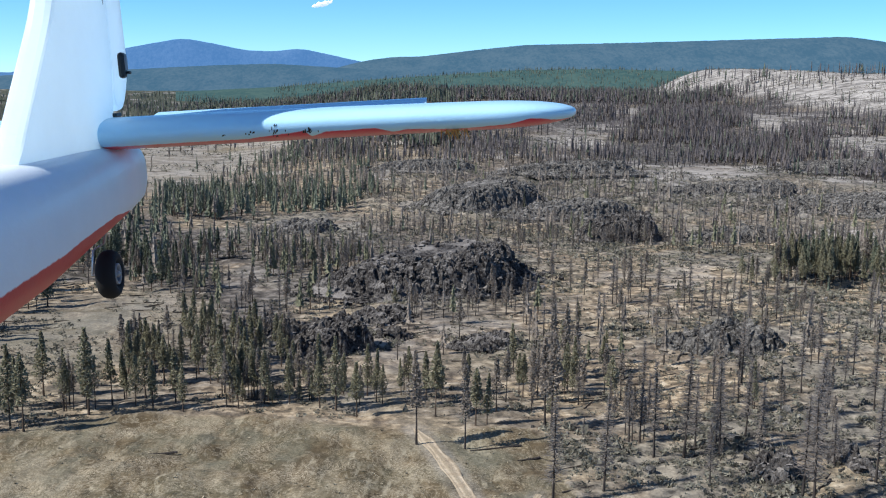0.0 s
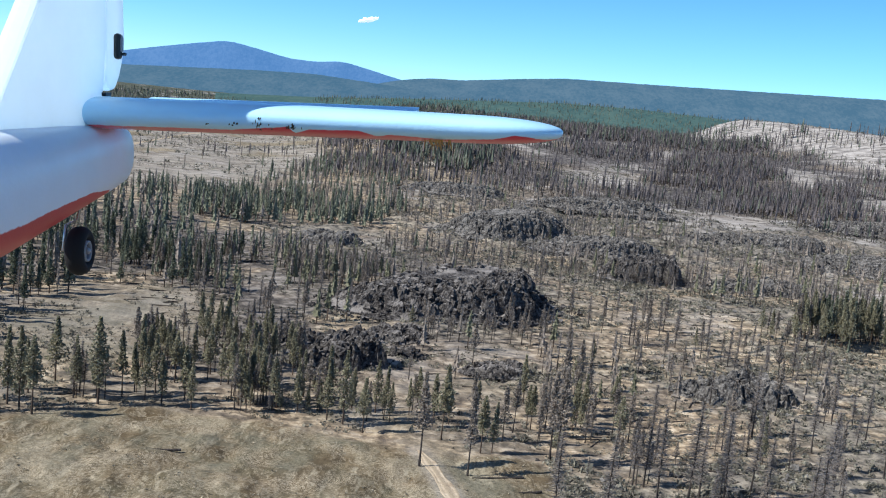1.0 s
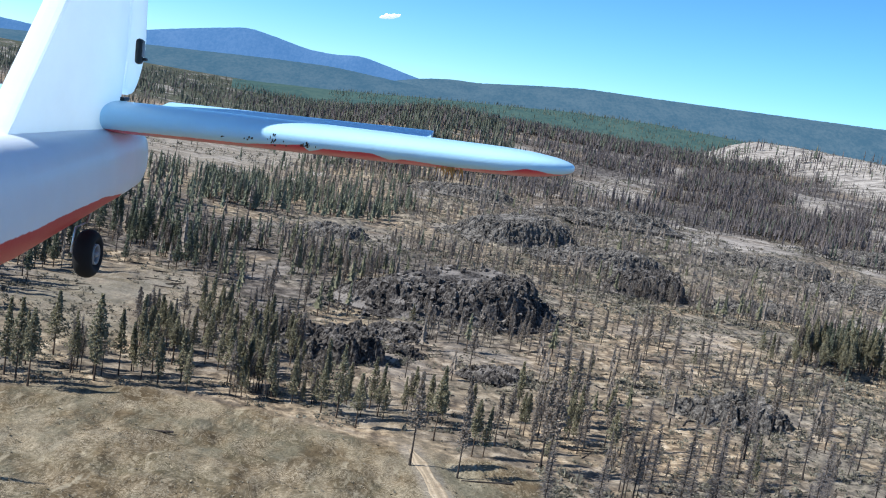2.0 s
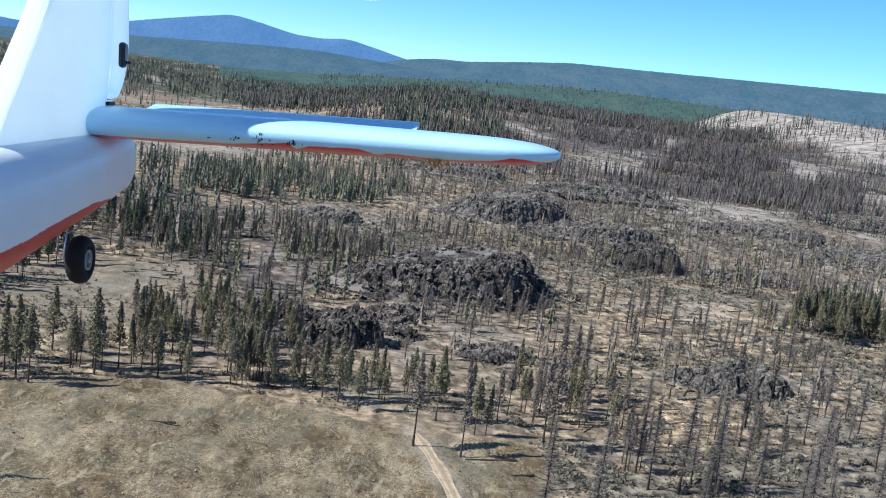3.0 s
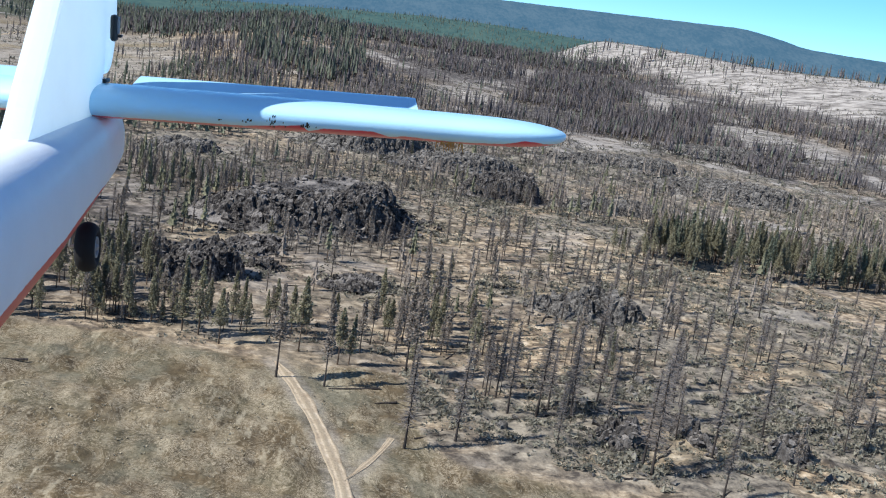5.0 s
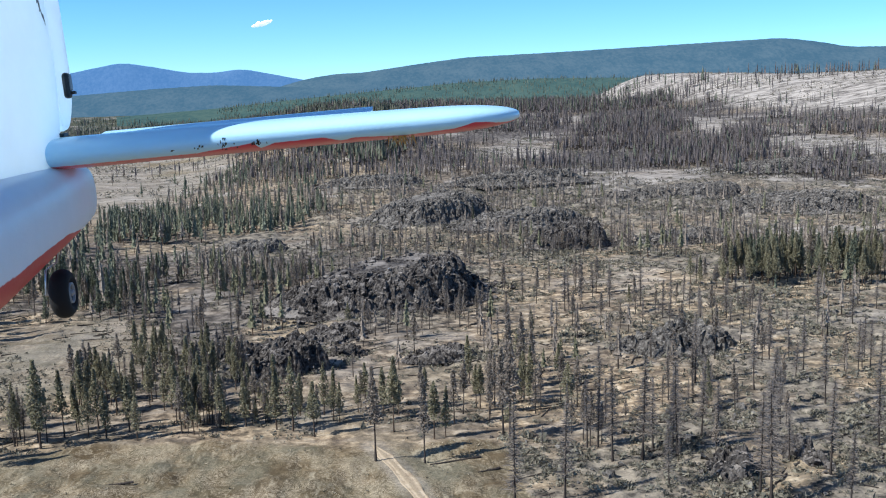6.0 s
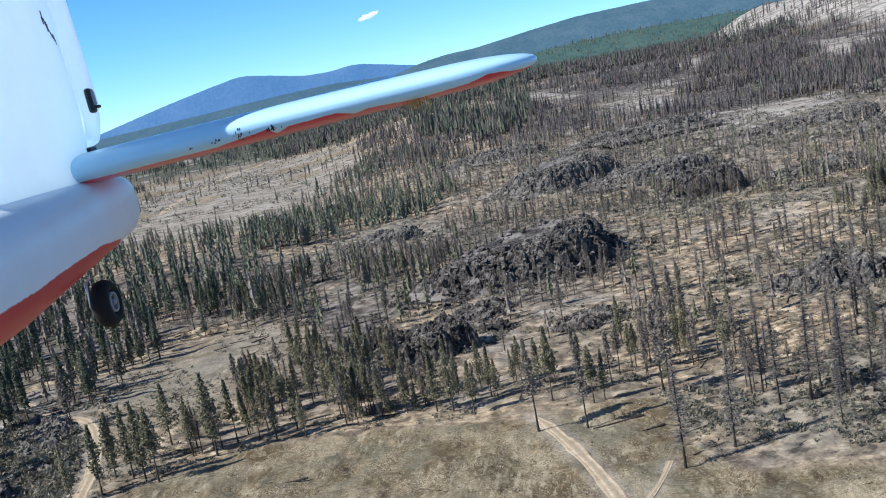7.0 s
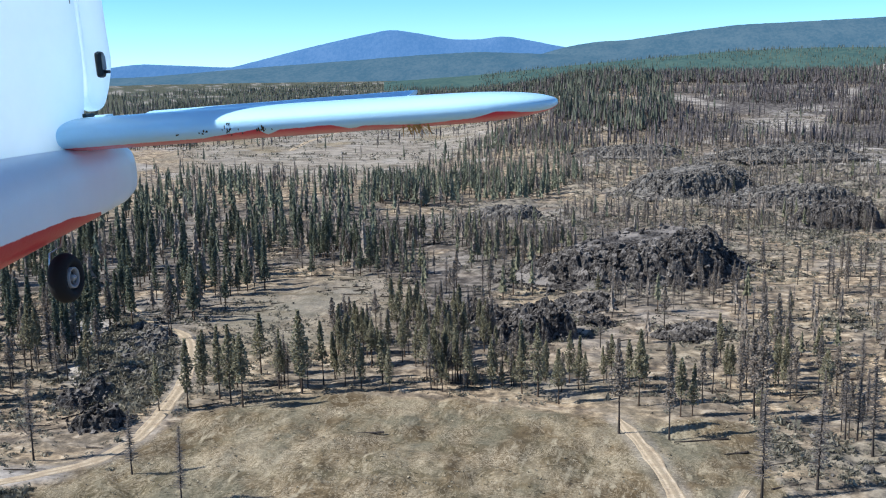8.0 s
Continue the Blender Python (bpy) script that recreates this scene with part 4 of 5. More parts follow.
def bushes(name, n, where, low, high, mat, label, seed, leaves=26):
    """Low rounded shrubs: many small leaf sprays scattered through a flattened dome."""
    rng = np.random.RandomState(seed)
    x, y = where(rng, n)
    n = len(x)
    size = low + (high - low) * rng.uniform(0, 1, n) ** 2.0
    k = n * leaves
    c, s = np.repeat(np.stack([x, y, ground_z(x, y)], -1), leaves, 0), np.repeat(size, leaves)[:, None]
    d = rng.normal(0, 1, (k, 3))
    d[:, 2] = np.abs(d[:, 2])
    d /= np.linalg.norm(d, axis=1, keepdims=True)
    mid = c + d * s * rng.uniform(0.25, 0.75, (k, 1)) * np.array([1.0, 1.0, 0.75])
    leaf = s * rng.uniform(0.14, 0.30, (k, 1)) + 0.03
    v = (mid[:, None, :] + rng.normal(0, 0.75, (k, 3, 3)) * leaf[:, None, :]).reshape(-1, 3)
    me = mesh_from(name, v, tri_faces(v), [mat])
    tint = np.repeat(rng.uniform(0, 0.7, n), leaves) + rng.uniform(-0.15, 0.3, k)
    paint_tint(me, np.repeat(tint, 3))
    tagged(new(name, me), label, "scrub", kind="stuff")


def in_scab(rng, n):
    x, y = [], []
    share = np.array([s[2] * s[3] / (1 + (s[1] / 260) ** 3) for s in SCABS])
    for (cx, cy, rx, ry, turn), k in zip(SCABS, (n * share / share.sum()).astype(int)):
        a, r = rng.uniform(0, 6.283, k), np.sqrt(rng.uniform(0, 1.2, k))
        x.append(cx + rx * r * np.cos(a))
        y.append(cy + ry * r * np.sin(a))
    x, y = np.concatenate(x), np.concatenate(y)
    ok = (clearing(x, y) < 0.4) & (road_distance(x, y) > 0.5) & (rng.uniform(0, 1, len(x)) < 0.08 + ease((fbm(x, y, 9, 3, 27) - 0.42) / 0.16))
    return x[ok], y[ok]


def in_grass(rng, n):
    x, y = rng.uniform(-105, 100, n), rng.uniform(85, 185, n)
    ok = (clearing(x, y) > 0.5) & (road_distance(x, y) > 0.4) & (rng.uniform(0, 1, n) < ease((fbm(x, y, 12, 3, 15) - 0.35) / 0.3))
    return x[ok], y[ok]


def in_woods(rng, n):
    d, a = rng.uniform(150, 420, n), np.radians(rng.uniform(-36, 34, n))
    x, y = d * np.sin(a), d * np.cos(a)
    ok = (clearing(x, y) < 0.4) & (road_distance(x, y) > 0.5) & (rng.uniform(0, 1, n) < ease((fbm(x, y, 14, 3, 16) - 0.3) / 0.3))
    return x[ok], y[ok]


bushes("grey_scrub", 30000, in_scab, 0.3, 1.9, SCRUB, "grey-green low scrub over lava scab", 61, 22)


def on_slope(rng, n):
    d, a = rng.uniform(370, 860, n), np.radians(rng.uniform(-7, 31, n))
    x, y = d * np.sin(a), d * np.cos(a)
    ok = rng.uniform(0, 1, n) < 0.04 + ease((fbm(x, 1.6 * y, 34, 4, 41) - 0.45) / 0.12)
    return x[ok], y[ok]


def in_gully(rng, n):
    a, r = rng.uniform(0, 6.283, n), np.sqrt(rng.uniform(0, 1, n))
    u, v = 9 * r * np.cos(a), 40 * r * np.sin(a)
    c, q = math.cos(radians(24)), math.sin(radians(24))
    x, y = -105 + u * c - v * q, 198 + u * q + v * c
    ok = road_distance(x, y) > 0.6
    return x[ok], y[ok]


def on_verge(rng, n):
    """Along the meadow side of the track, where it leaves the gully."""
    u = rng.uniform(0, 1, n)
    x, y = np.interp(u, [0, 0.4, 1], [-79, -87, -108]), np.interp(u, [0, 0.4, 1], [141, 131.5, 118])
    off = np.abs(rng.normal(0, 1.6, n))
    x, y = x + 0.6 * off, y - 0.8 * off
    ok = (road_distance(x, y) > 0.4) & (fbm(x, y, 4, 2, 21) > 0.40)
    return x[ok], y[ok]


bushes("verge_brush", 700, on_verge, 0.6, 1.7, SCRUB, "dark dead brush along the edge of the track", 68, 30)
bushes("gully_brush", 1100, in_gully, 0.5, 2.2, SCRUB, "dark grey brush in a gully beside the track", 67, 34)
bushes("slope_scrub", 26000, on_slope, 0.7, 2.8, SCRUB, "grey scrub over lava hummocks on the slope", 66, 9)
tufts("dry_grass_tufts", 9000, in_grass, 0.15, 0.7, STRAW, "dry straw-coloured grass tufts", 62, 5, 0.45)
bushes("forest_brush", 26000, in_woods, 0.3, 1.5, SCRUB, "low burned brush under the trees", 63, 14)


def in_fields(rng, n):
    x, y = rng.uniform(-330, 620, n), rng.uniform(480, 1400, n)
    ok = (ash_cover(x, y) > 0.2) & (rng.uniform(0, 1, n) < ease((fbm(0.4 * x, 1.5 * y, 26, 3, 17) - np.where(x < 0, 0.37, 0.42)) / 0.12))
    return x[ok], y[ok]


bushes("field_scrub", 46000, in_fields, 0.8, 3.4, SCRUB, "dark low scrub on pale burned fields", 64, 7)


def build_streak_timber():
    """Fire-felled trunks strewn through the woods, most added to read as shadow streaks."""
    rng = np.random.RandomState(44)
    x, y = in_woods(rng, 2600)
    V, F = [], []
    ring = np.arange(5) * 2 * math.pi / 5
    for k, (px, py) in enumerate(zip(x[:700], y[:700])):
        a, length, r = radians(rng.normal(70, 35)), rng.uniform(2.5, 7.5), rng.uniform(0.09, 0.2)
        ends = [(px + s * math.sin(a) * length / 2, py + s * math.cos(a) * length / 2, g) for s, g in ((-1, r), (1, r * 0.5))]
        for ex, ey, er in ends:
            V.append(np.stack([ex + er * np.cos(ring) * math.cos(a), ey - er * np.cos(ring) * math.sin(a), float(ground_z(ex, ey)) + er * 0.7 + er * np.sin(ring)], -1))
        F += [(10 * k + i, 10 * k + (i + 1) % 5, 10 * k + 5 + (i + 1) % 5, 10 * k + 5 + i) for i in range(5)]
    tagged(new("downed_timber", mesh_from("downed_timber", np.concatenate(V), F, [CHAR])), "charred fallen trunks under the trees, mostly added as shadow streaks", "timber", kind="stuff")


build_streak_timber()


def build_rubble():
    rng = np.random.RandomState(77)
    xs, ys = in_scab(rng, 3600)
    order = iter(range(len(xs)))

    def spread(g):
        k = next(order)
        return xs[k], ys[k]

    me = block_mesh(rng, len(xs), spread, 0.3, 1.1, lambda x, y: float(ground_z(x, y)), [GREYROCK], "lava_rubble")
    tagged(new("lava_rubble", me), "scattered grey lava rubble", "rubble", kind="stuff")


build_rubble()


def build_log(x, y, bearing, length, thick):
    rng = np.random.RandomState(int(abs(x * 13 + y)))
    t = np.linspace(0, 1, 7)
    pts = np.stack([0.08 * np.sin(7 * t), 0.05 * np.cos(5 * t), length * (t - 0.5)], -1)
    v, f = tube(pts, thick * (1 - 0.55 * t), 7)
    caps = [tuple(range(6, -1, -1)), tuple(range(42, 49))]
    stub = twig_tris(rng, length * 0.4, -length * 0.3, thick * 4, 8, 0.04)
    faces = f.tolist() + caps + (tri_faces(stub) + len(v)).tolist()
    me = mesh_from("fallen_log", np.concatenate([v, stub]), faces, [CHAR], smooth=False)
    paint_tint(me, np.full(len(me.vertices), 0.4))
    log = new("fallen_log", me)
    log.matrix_world = pose(x, y, float(ground_z(x, y)) + thick * 0.55, 90, 0, -bearing)
    tagged(log, "dark fallen log lying on dry grass", "log", "fallen logs")


for row in [(-44, 162, 78, 4.5, 0.22), (14, 162, 68, 4.0, 0.2), (9, 167, 72, 9.0, 0.2), (57, 152, 40, 7, 0.22), (47, 171, 75, 9, 0.2), (71, 170, 60, 8, 0.2),
            (36, 205, 80, 7, 0.2), (60, 228, 30, 7, 0.2), (30, 250, 80, 8, 0.2), (84, 205, 50, 8, 0.2)]:
    build_log(*row)


def build_cloud():
    """A small fair-weather wisp above the mountain."""
    m, nt, b = shader("cloud_white_glow", 1.0, 0.0)
    b.inputs["Base Color"].default_value = (0.9, 0.9, 0.92, 1)
    # emission painted in for the brightness of a sunlit wisp
    b.inputs["Emission Color"].default_value = (0.8, 0.88, 0.95, 1)
    b.inputs["Emission Strength"].default_value = 0.55
    rng = np.random.RandomState(9)
    bm = bmesh.new()
    for k in range(16):
        u = k / 15 * 2 - 1
        made = bmesh.ops.create_icosphere(bm, subdivisions=2, radius=1.0)["verts"]
        size = (10 + 8 * rng.rand()) * (1.1 - abs(u)) ** 0.8
        for v in made:
            w = 1 + 0.25 * noise.noise(v.co * 2.5 + Vector((k, 0, 0)))
            v.co = Vector((v.co.x * size * w * 1.6 + u * 40, v.co.y * size * w, v.co.z * size * 0.5 * w + u * 12 + rng.uniform(-4, 4)))
    me = bpy.data.meshes.new("cloud")
    bm.to_mesh(me)
    bm.free()
    me.materials.append(m)
    me.polygons.foreach_set("use_smooth", np.ones(len(me.polygons), bool))
    cloud = new("backdrop_cloud", me)
    a, e, d = radians(-6.45), radians(3.5), 4550
    cloud.matrix_world = pose(d * math.sin(a), d * math.cos(a), EYE_Z + d * math.tan(e))
    tagged(cloud, "small white wispy cloud in blue sky", "cloud", kind="structure")


build_cloud()


# ---------------------------------------------------------------- the model aeroplane's tail, in flight beside the camera
HUB = np.array([-0.20, 0.56, -0.04])
plane = new("model_airplane")
plane.empty_display_size = 0.05
plane.matrix_world = pose(0, 0, EYE_Z, 0, -3.8, 0) @ Matrix.Translation(HUB.tolist())
tagged(plane, "white foam model airplane with painted-in blue shade and red edges, in flight", "airplane")


def plane_part(name, verts, faces, mats, slots=None, smooth=True, parent=None, label=""):
    v = np.asarray(verts, float) - (HUB if parent is None else 0)
    me = mesh_from(name, v, faces, mats, slots, smooth)
    return part(name, me, parent or plane, label)


def fuselage_section(y):
    """Half width, half height and middle height of the hull."""
    ys = [0.06, 0.20, 0.34, 0.46, 0.56, 0.61, 0.640, 0.655, 0.662]
    hw = np.interp(y, ys, [0.036, 0.034, 0.030, 0.024, 0.018, 0.0150, 0.0115, 0.0075, 0.002])
    hh = np.interp(y, ys, [0.040, 0.038, 0.0335, 0.0290, 0.0235, 0.0205, 0.0180, 0.0145, 0.006])
    mid = np.interp(y, ys, [-0.052, -0.051, -0.0495, -0.0465, -0.0410, -0.0385, -0.0375, -0.0370, -0.0365])
    return hw, hh, mid


def build_fuselage():
    ys = np.concatenate([np.linspace(0.06, 0.44, 30), np.linspace(0.442, 0.604, 90), np.linspace(0.606, 0.662, 26)])
    ang = np.arange(132) * 2 * math.pi / 132
    rings = []
    for y in ys:
        hw, hh, mid = fuselage_section(y)
        c, s = np.cos(ang), np.sin(ang)
        sq = 0.80
        rings.append(np.stack([-0.20 + hw * np.sign(c) * np.abs(c) ** sq, np.full(132, y), mid + hh * np.sign(s) * np.abs(s) ** sq], -1))
    v = np.concatenate(rings)
    f = grid_faces(len(ys), 132, True)
    faces = f.tolist() + [tuple(range(131, -1, -1)), tuple(range(len(v) - 132, len(v)))]
    hull = plane_part("fuselage", v, faces, [HULL_FOAM], label="white foam fuselage with a red belly")
    low = np.tile(np.degrees(np.arctan2(np.sin(ang), np.cos(ang))), len(ys))
    limit = np.interp(v[:, 1], [0.40, 0.50, 0.56, 0.598, 0.616], [-18, -20, -26, -44, -95])
    hull.data.attributes.new("trim", "FLOAT", "POINT").data.foreach_set("value", (0.5 + np.minimum(limit - low, low + 180 + limit) / 40).astype(np.float32))


def slab(name, outline, thick, x0, mats, label="", rim=0.004):
    """A flat foam surface standing along the flight line: outline in y, z; rounded all round."""
    pts = np.array(outline, float)
    n = len(pts)
    dense = []
    for k in range(n):
        a, b, c, e = pts[k - 1], pts[k], pts[(k + 1) % n], pts[(k + 2) % n]
        for t in np.linspace(0, 1, 7)[:-1]:
            dense.append(0.5 * (2 * b + (c - a) * t + (2 * a - 5 * b + 4 * c - e) * t * t + (3 * b - a - 3 * c + e) * t**3))
    pts = np.array(dense)
    mid = pts.mean(0)
    rings = []
    for inset, x in ((rim, -0.5), (rim * 0.3, -0.42), (0.0, -0.2), (0.0, 0.2), (rim * 0.3, 0.42), (rim, 0.5)):
        p = mid + (pts - mid) * (1 - inset / np.linalg.norm(pts - mid, axis=1, keepdims=True))
        rings.append(np.stack([np.full(len(p), x0 + x * thick), p[:, 0], p[:, 1]], -1))
    v = np.concatenate(rings)
    m = len(pts)
    faces = grid_faces(6, m, True).tolist() + [tuple(range(m - 1, -1, -1)), tuple(range(5 * m, 6 * m))]
    plane_part(name, v, faces, mats, label=label, smooth=False)


def stab_row(x):
    """Leading edge, hinge line, half thickness and height of the tailplane at x."""
    tip = math.sqrt(max(0.0, 1 - max(0.0, (x - 0.015) / 0.0535) ** 2.4))
    along = (x + 0.195) / 0.2635
    lead = 0.572 + 0.014 * along + 0.028 * (1 - tip)
    trail = 0.640 + 0.0015 * along - 0.023 * (1 - tip)
    half = (0.0097 - 0.0016 * along * along) * (0.10 + 0.90 * tip)
    return lead, trail, half, -0.0117 - 0.0021 * along**2


def build_tailplane():
    xs = np.concatenate([np.linspace(-0.198, 0.04, 150), 0.0685 - 0.0265 * np.linspace(0.98, 0, 30) ** 2])
    m = 120
    ang = np.arange(m) * 2 * math.pi / m
    rings = []
    for x in xs:
        lead, trail, half, mid = stab_row(x)
        u = 0.5 - 0.5 * np.cos(ang)
        s = np.sin(ang)
        rings.append(np.stack([np.full(m, x), lead + (trail - lead) * u, mid + half * np.sign(s) * np.abs(s) ** 0.85 * (1.06 - 0.3 * u)], -1))
    v = np.concatenate(rings)
    f = grid_faces(len(xs), m, True)
    torn = np.interp(v[:, 0], [-0.2, -0.115, -0.082, -0.081, -0.072, -0.045, -0.036, -0.028, 0.0, 0.028, 0.040, 0.048, 0.056, 0.07],
                     [-0.66, -0.62, -0.30, -0.70, -0.42, -0.36, -0.66, -0.52, -0.68, -0.55, -0.25, -0.35, -0.6, -0.85])
    half = np.array([stab_row(x)[2] for x in v[:, 0]])
    mid = np.array([stab_row(x)[3] for x in v[:, 0]])
    trim = 0.5 + np.clip((torn - (v[:, 2] - mid) / half) * 0.8, -0.5, 0.5)
    faces = f.tolist() + [tuple(range(m - 1, -1, -1)), tuple(range(len(v) - m, len(v)))]
    for side in (1, -1):
        w = v.copy()
        w[:, 0] = -0.20 + side * (v[:, 0] + 0.20)
        order = faces if side == 1 else [tuple(reversed(q)) for q in faces]
        tail = plane_part("tailplane", w, order, [TAIL_FOAM], label="white foam tailplane with blue shade painted in and torn red leading edge")
        tail.data.attributes.new("trim", "FLOAT", "POINT").data.foreach_set("value", trim.astype(np.float32))


def build_elevator():
    xs = np.linspace(-0.186, -0.0175, 40)
    sect = [(0.6415, -0.0125), (0.6415, -0.0065), (0.652, -0.0050), (0.668, -0.0028), (0.6745, -0.0026), (0.6752, -0.0040), (0.668, -0.0058), (0.652, -0.0100)]
    v = np.concatenate([[(x, y - 0.004 * (k == 39), z) for y, z in sect] for k, x in enumerate(xs)])
    f = grid_faces(40, 8, True).tolist() + [tuple(range(7, -1, -1)), tuple(range(312, 320))]
    for side in (1, -1):
        w = v.copy()
        w[:, 0] = -0.20 + side * (v[:, 0] + 0.20)
        plane_part("elevator", w, f if side == 1 else [tuple(reversed(q)) for q in f], [SHADE_BLUE_FOAM], smooth=False, label="white foam elevator with blue shade painted in, slightly raised")


def build_tuft():
    """Dry grass caught under the torn leading edge."""
    rng = np.random.RandomState(17)
    V, F = [], []
    for k in range(26):
        x, slim = -0.003 + rng.normal(0, 0.0028), rng.uniform(0.0003, 0.0007)
        drop, lean, back = rng.uniform(0.003, 0.0075), rng.normal(0, 0.003), rng.uniform(-0.002, 0.004)
        lead, trail, half, mid = stab_row(x)
        y, z = lead + 0.006 + rng.uniform(-0.002, 0.003), mid - half * 0.7
        V += [(x - slim, y, z), (x + slim, y, z), (x + lean, y + back, z - drop)]
        F.append((3 * k, 3 * k + 1, 3 * k + 2))
    plane_part("grass_tuft", V, F, [paint_material("dry_orange_grass", (0.42, 0.20, 0.05), 0.9)], smooth=False, label="dry orange grass caught under the edge")


def lathe(profile, sides):
    """Turned about the x axis: profile rows of x, radius."""
    ang = np.arange(sides) * 2 * math.pi / sides
    v = np.concatenate([np.stack([np.full(sides, x), r * np.cos(ang), r * np.sin(ang)], -1) for x, r in profile])
    return v, grid_faces(len(profile), sides, True)


def build_wheel():
    wheel = new("tail_wheel")
    wheel.empty_display_size = 0.01
    wheel.parent = plane
    spot = np.array([-0.190, 0.557, -0.0845])
    wheel.matrix_local = Matrix.Translation((spot - HUB).tolist()) @ pose(0, 0, 0, 0, 0, 2)
    t = np.radians(np.arange(0, 361, 20))
    v, f = lathe([(0.0052 * math.sin(a) * (1.0 if math.cos(a) > -0.3 else 0.8), 0.0090 + 0.0042 * math.cos(a)) for a in t], 40)
    tyre = plane_part("tyre", v, f, [RUBBER], parent=wheel, label="black rubber tyre")
    v, f = lathe([(0.0036, 0.0043), (0.0048, 0.0046), (0.0048, 0.0056), (-0.0048, 0.0056), (-0.0048, 0.0046), (-0.0036, 0.0043), (0.0036, 0.0043)], 32)
    plane_part("rim", v, f, [RIM], parent=wheel, label="grey plastic rim")
    v, f = lathe([(0.0024, 0.0008), (0.0020, 0.0044), (-0.0020, 0.0044), (-0.0024, 0.0008)], 28)
    plane_part("wheel_web", v, f, [BLACK], parent=wheel, label="black wheel web")
    v, f = lathe([(0.0052, 0.0005), (0.0052, 0.0013), (0.0044, 0.0018), (-0.0044, 0.0018), (-0.0052, 0.0013), (-0.0052, 0.0005)], 20)
    plane_part("wheel_hub", v, f, [RIM], parent=wheel, label="grey plastic hub")
    for k in range(5):
        a = 2 * math.pi * k / 5
        v, f = rounded_box(0.0024, 0.0, 0.0030, 0.0012, 0.0009, 0.0030, 0.0002)
        turn = np.array(Matrix.Rotation(a, 3, "X"))
        plane_part("spoke", np.array(v) @ turn.T, f, [RIM], smooth=False, parent=wheel)
    ang = np.arange(10) * 2 * math.pi / 10
    path = [(-0.009, 0.0, 0.0), (-0.0085, 0.0, 0.004), (-0.0075, 0.001, 0.0135), (-0.002, 0.003, 0.0165), (0.0, 0.006, 0.030)]
    v = np.concatenate([np.stack([x + 0.0009 * np.cos(ang), y + 0.0009 * np.sin(ang), np.full(10, z)], -1) for x, y, z in path])
    plane_part("strut", v, grid_faces(5, 10, True), [WIRE], parent=wheel, label="bent steel wire strut")
    v = np.concatenate([np.stack([np.full(10, x), 0.0009 * np.cos(ang), 0.0009 * np.sin(ang)], -1) for x in (-0.0095, 0.0056)])
    plane_part("axle", v, grid_faces(2, 10, True).tolist() + [tuple(range(10, 20))], [WIRE], parent=wheel)


def rounded_box(cx, cy, cz, sx, sy, sz, bevel):
    bm = bmesh.new()
    bmesh.ops.create_cube(bm, size=1.0)
    for q in bm.verts:
        q.co = Vector((cx + q.co.x * sx, cy + q.co.y * sy, cz + q.co.z * sz))
    bmesh.ops.bevel(bm, geom=bm.edges[:], offset=bevel, segments=2, affect="EDGES", profile=0.5)
    v = [tuple(q.co) for q in bm.verts]
    for k, q in enumerate(bm.verts):
        q.index = k
    f = [tuple(q.index for q in face.verts) for face in bm.faces]
    bm.free()
    return v, f


def build_scuffs():
    """Dark scrapes on the nose of the tailplane."""
    rng = np.random.RandomState(31)
    V, F = [], []
    for gx, n, w, h in ((-0.0955, 9, 0.007, 0.0026), (-0.0795, 8, 0.005, 0.0014), (-0.111, 4, 0.004, 0.0008), (-0.126, 2, 0.003, 0.0006)):
        for _ in range(n):
            x, dz = gx + rng.uniform(-w, w), rng.uniform(-h, h) - 0.0028
            tall, slim, lean = rng.uniform(0.4, 1.0) * h, rng.uniform(0.0002, 0.0007), rng.uniform(-0.6, 0.6)
            k = len(V)
            for px, pz in ((-slim, -tall), (slim, -tall * 0.7), (slim * 0.6, tall), (-slim * 0.8, tall * 0.6)):
                qx, qz = x + px + lean * pz, dz + pz
                lead, trail, half, mid = stab_row(qx)
                nose = min(0.98, abs(qz) / (half * 1.06)) ** (1 / 0.85)
                V.append((qx, lead + (trail - lead) * (0.5 - 0.5 * math.sqrt(1 - nose * nose)) - 0.0003, mid + qz))
            F.append((k, k + 1, k + 2, k + 3))
    plane_part("scuff_marks", V, F, [BLACK], smooth=False, label="dark scrapes")


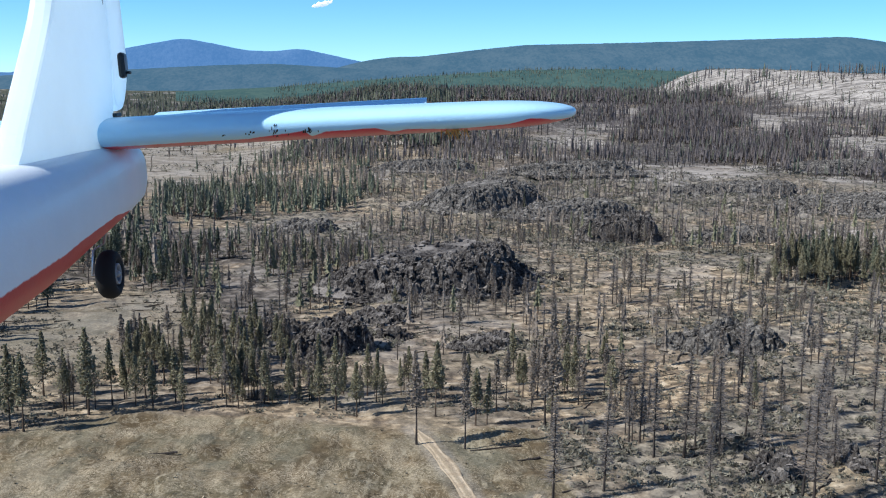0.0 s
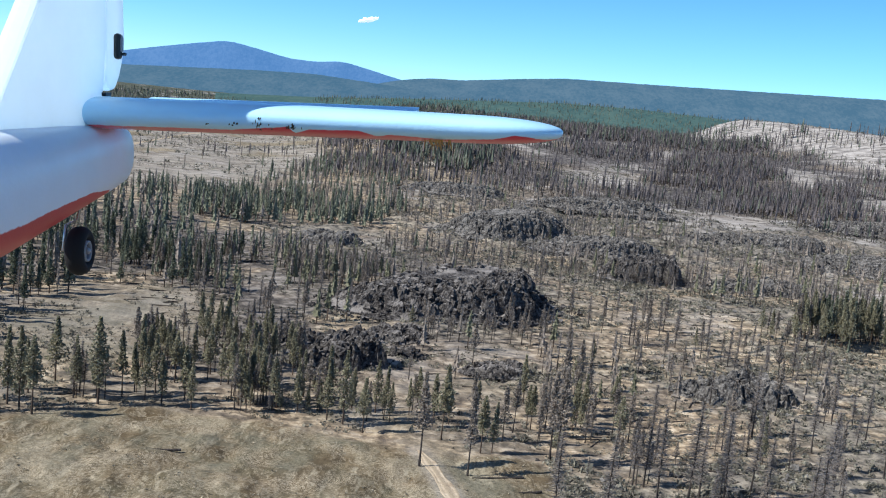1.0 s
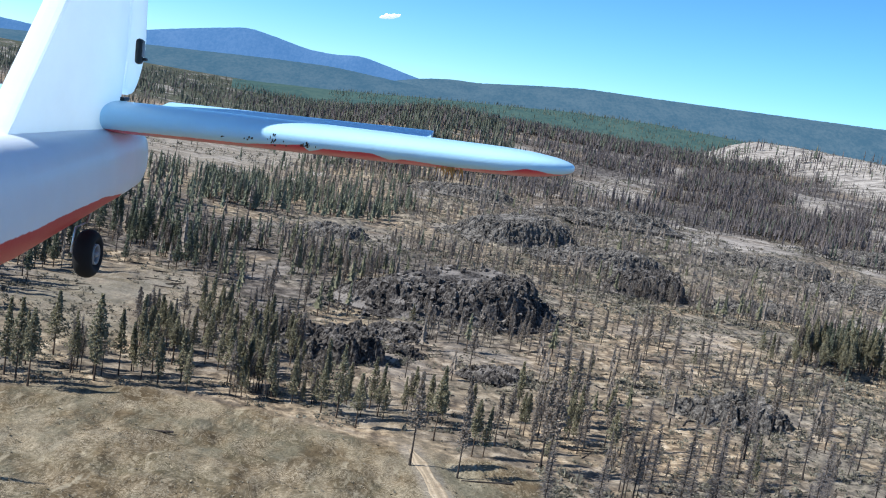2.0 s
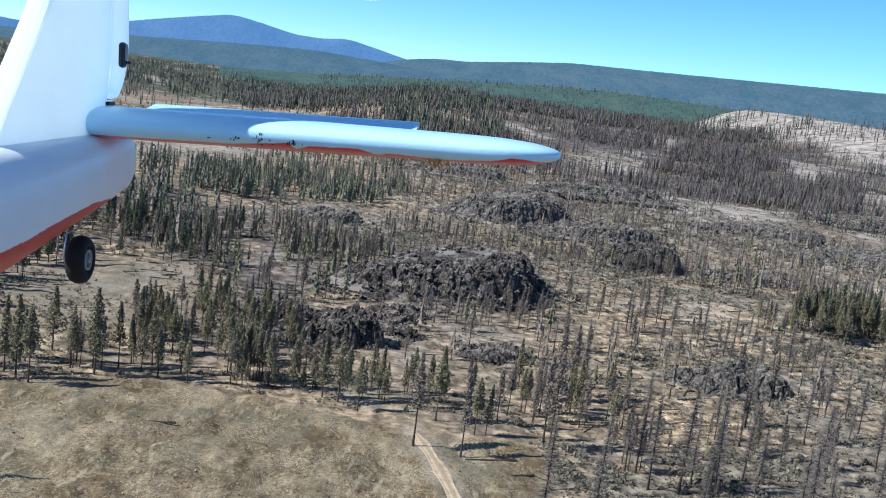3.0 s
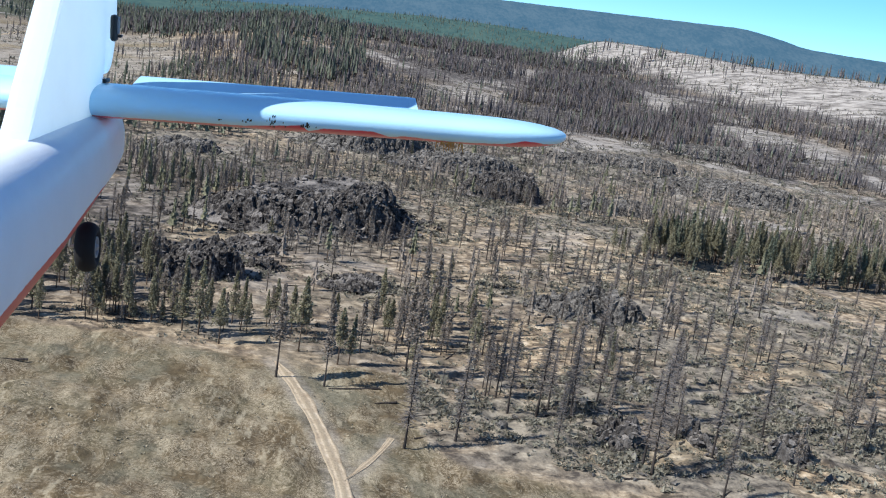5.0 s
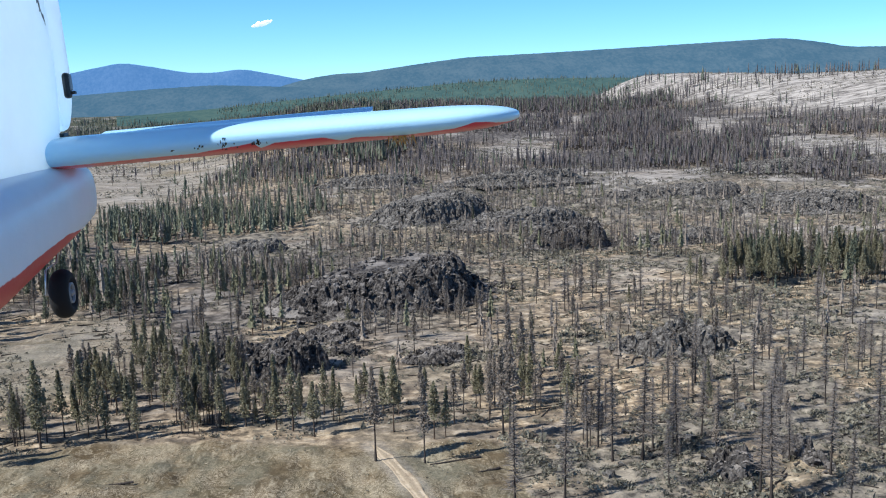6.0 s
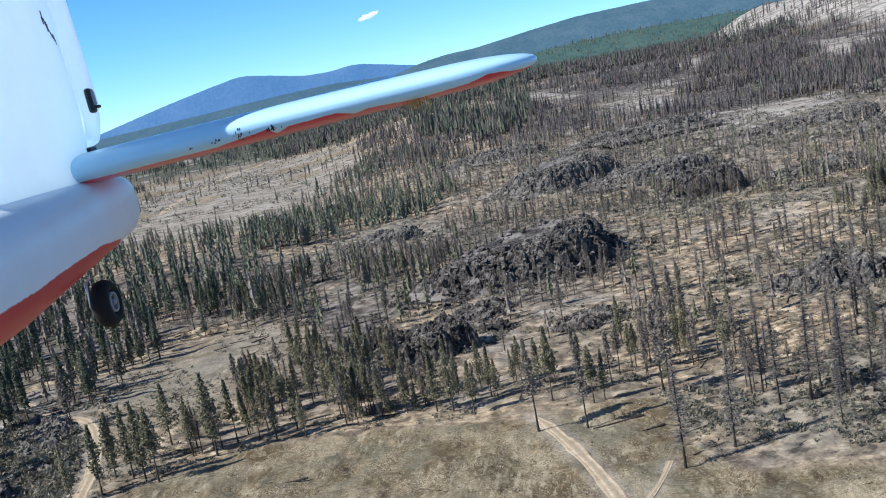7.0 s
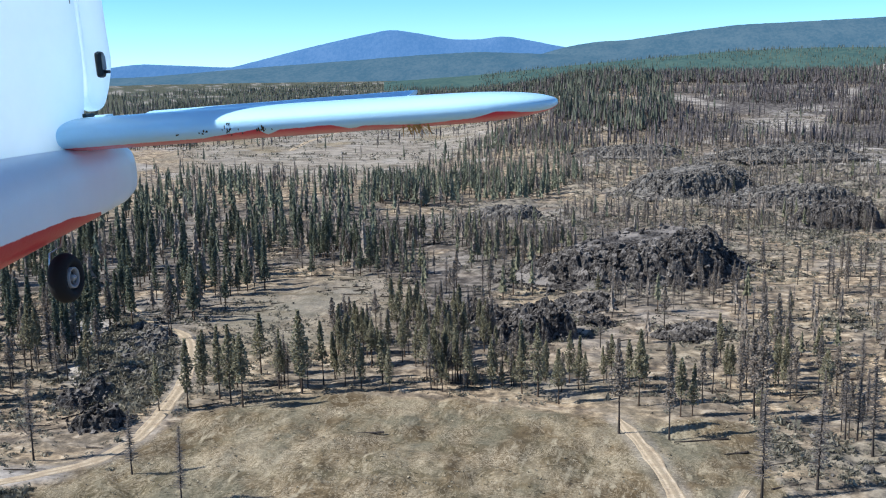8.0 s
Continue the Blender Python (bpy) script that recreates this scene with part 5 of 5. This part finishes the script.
build_fuselage()
slab("fin", [(0.455, -0.034), (0.470, -0.010), (0.497, 0.020), (0.523, 0.050), (0.538, 0.080), (0.551, 0.115), (0.564, 0.155), (0.576, 0.185), (0.592, 0.194), (0.609, 0.190), (0.612, 0.120), (0.612, 0.060), (0.612, 0.025), (0.606, -0.004), (0.600, -0.030), (0.53, -0.040)],
     0.0125, -0.20, [FIN_FOAM], label="upright white foam fin")
slab("rudder", [(0.6135, 0.190), (0.632, 0.186), (0.641, 0.160), (0.645, 0.100), (0.646, 0.045), (0.646, 0.023), (0.632, 0.002), (0.6155, 0.006), (0.6165, 0.04)], 0.0085, -0.20, [FIN_FOAM], label="white foam rudder", rim=0.0025)
build_tailplane()
build_elevator()
v, f = rounded_box(-0.1935, 0.629, 0.0265, 0.004, 0.0070, 0.0150, 0.0019)
horn = plane_part("control_horn", v, f, [BLACK], smooth=False, label="black plastic control horn")
v, f = rounded_box(-0.1912, 0.629, 0.0275, 0.0012, 0.0035, 0.008, 0.0004)
plane_part("clevis", np.array(v) - HUB, f, [RIM], smooth=False, parent=horn)
v, f = rounded_box(-0.1905, 0.6308, 0.0222, 0.0022, 0.0040, 0.0018, 0.0006)
plane_part("arm", np.array(v) - HUB, f, [BLACK], smooth=False, parent=horn)
v, f = rounded_box(-0.1910, 0.6285, 0.0320, 0.0012, 0.0018, 0.0018, 0.0005)
plane_part("screw", np.array(v) - HUB, f, [RIM], smooth=False, parent=horn)
v, f = rounded_box(-0.1935, 0.607, -0.0015, 0.004, 0.010, 0.0022, 0.0006)
plane_part("hinge", v, f, [BLACK], smooth=False, label="black hinge pin at the fin foot")


def build_mark():
    """A small cracked dark mark high on the fin, beside the hinge line."""
    rng = np.random.RandomState(8)
    V, F = [], []
    for k in range(9):
        y, z = 0.594 + 0.0013 * k + rng.uniform(-0.001, 0.001), 0.0752 - 0.0016 * k + rng.uniform(-0.001, 0.001)
        long, slim, lean = rng.uniform(0.0018, 0.0034), rng.uniform(0.0005, 0.0011), rng.uniform(-0.2, 0.7)
        n = len(V)
        for py, pz in ((-slim, -long), (slim, -long * 0.8), (slim * 0.7, long), (-slim, long * 0.7)):
            V.append((-0.1934, y + py - lean * pz, z + pz))
        F.append((n, n + 1, n + 2, n + 3))
    plane_part("fin_mark", V, F, [BLACK], smooth=False, label="small dark cracked mark")


build_wheel()
build_mark()
build_scuffs()
build_tuft()
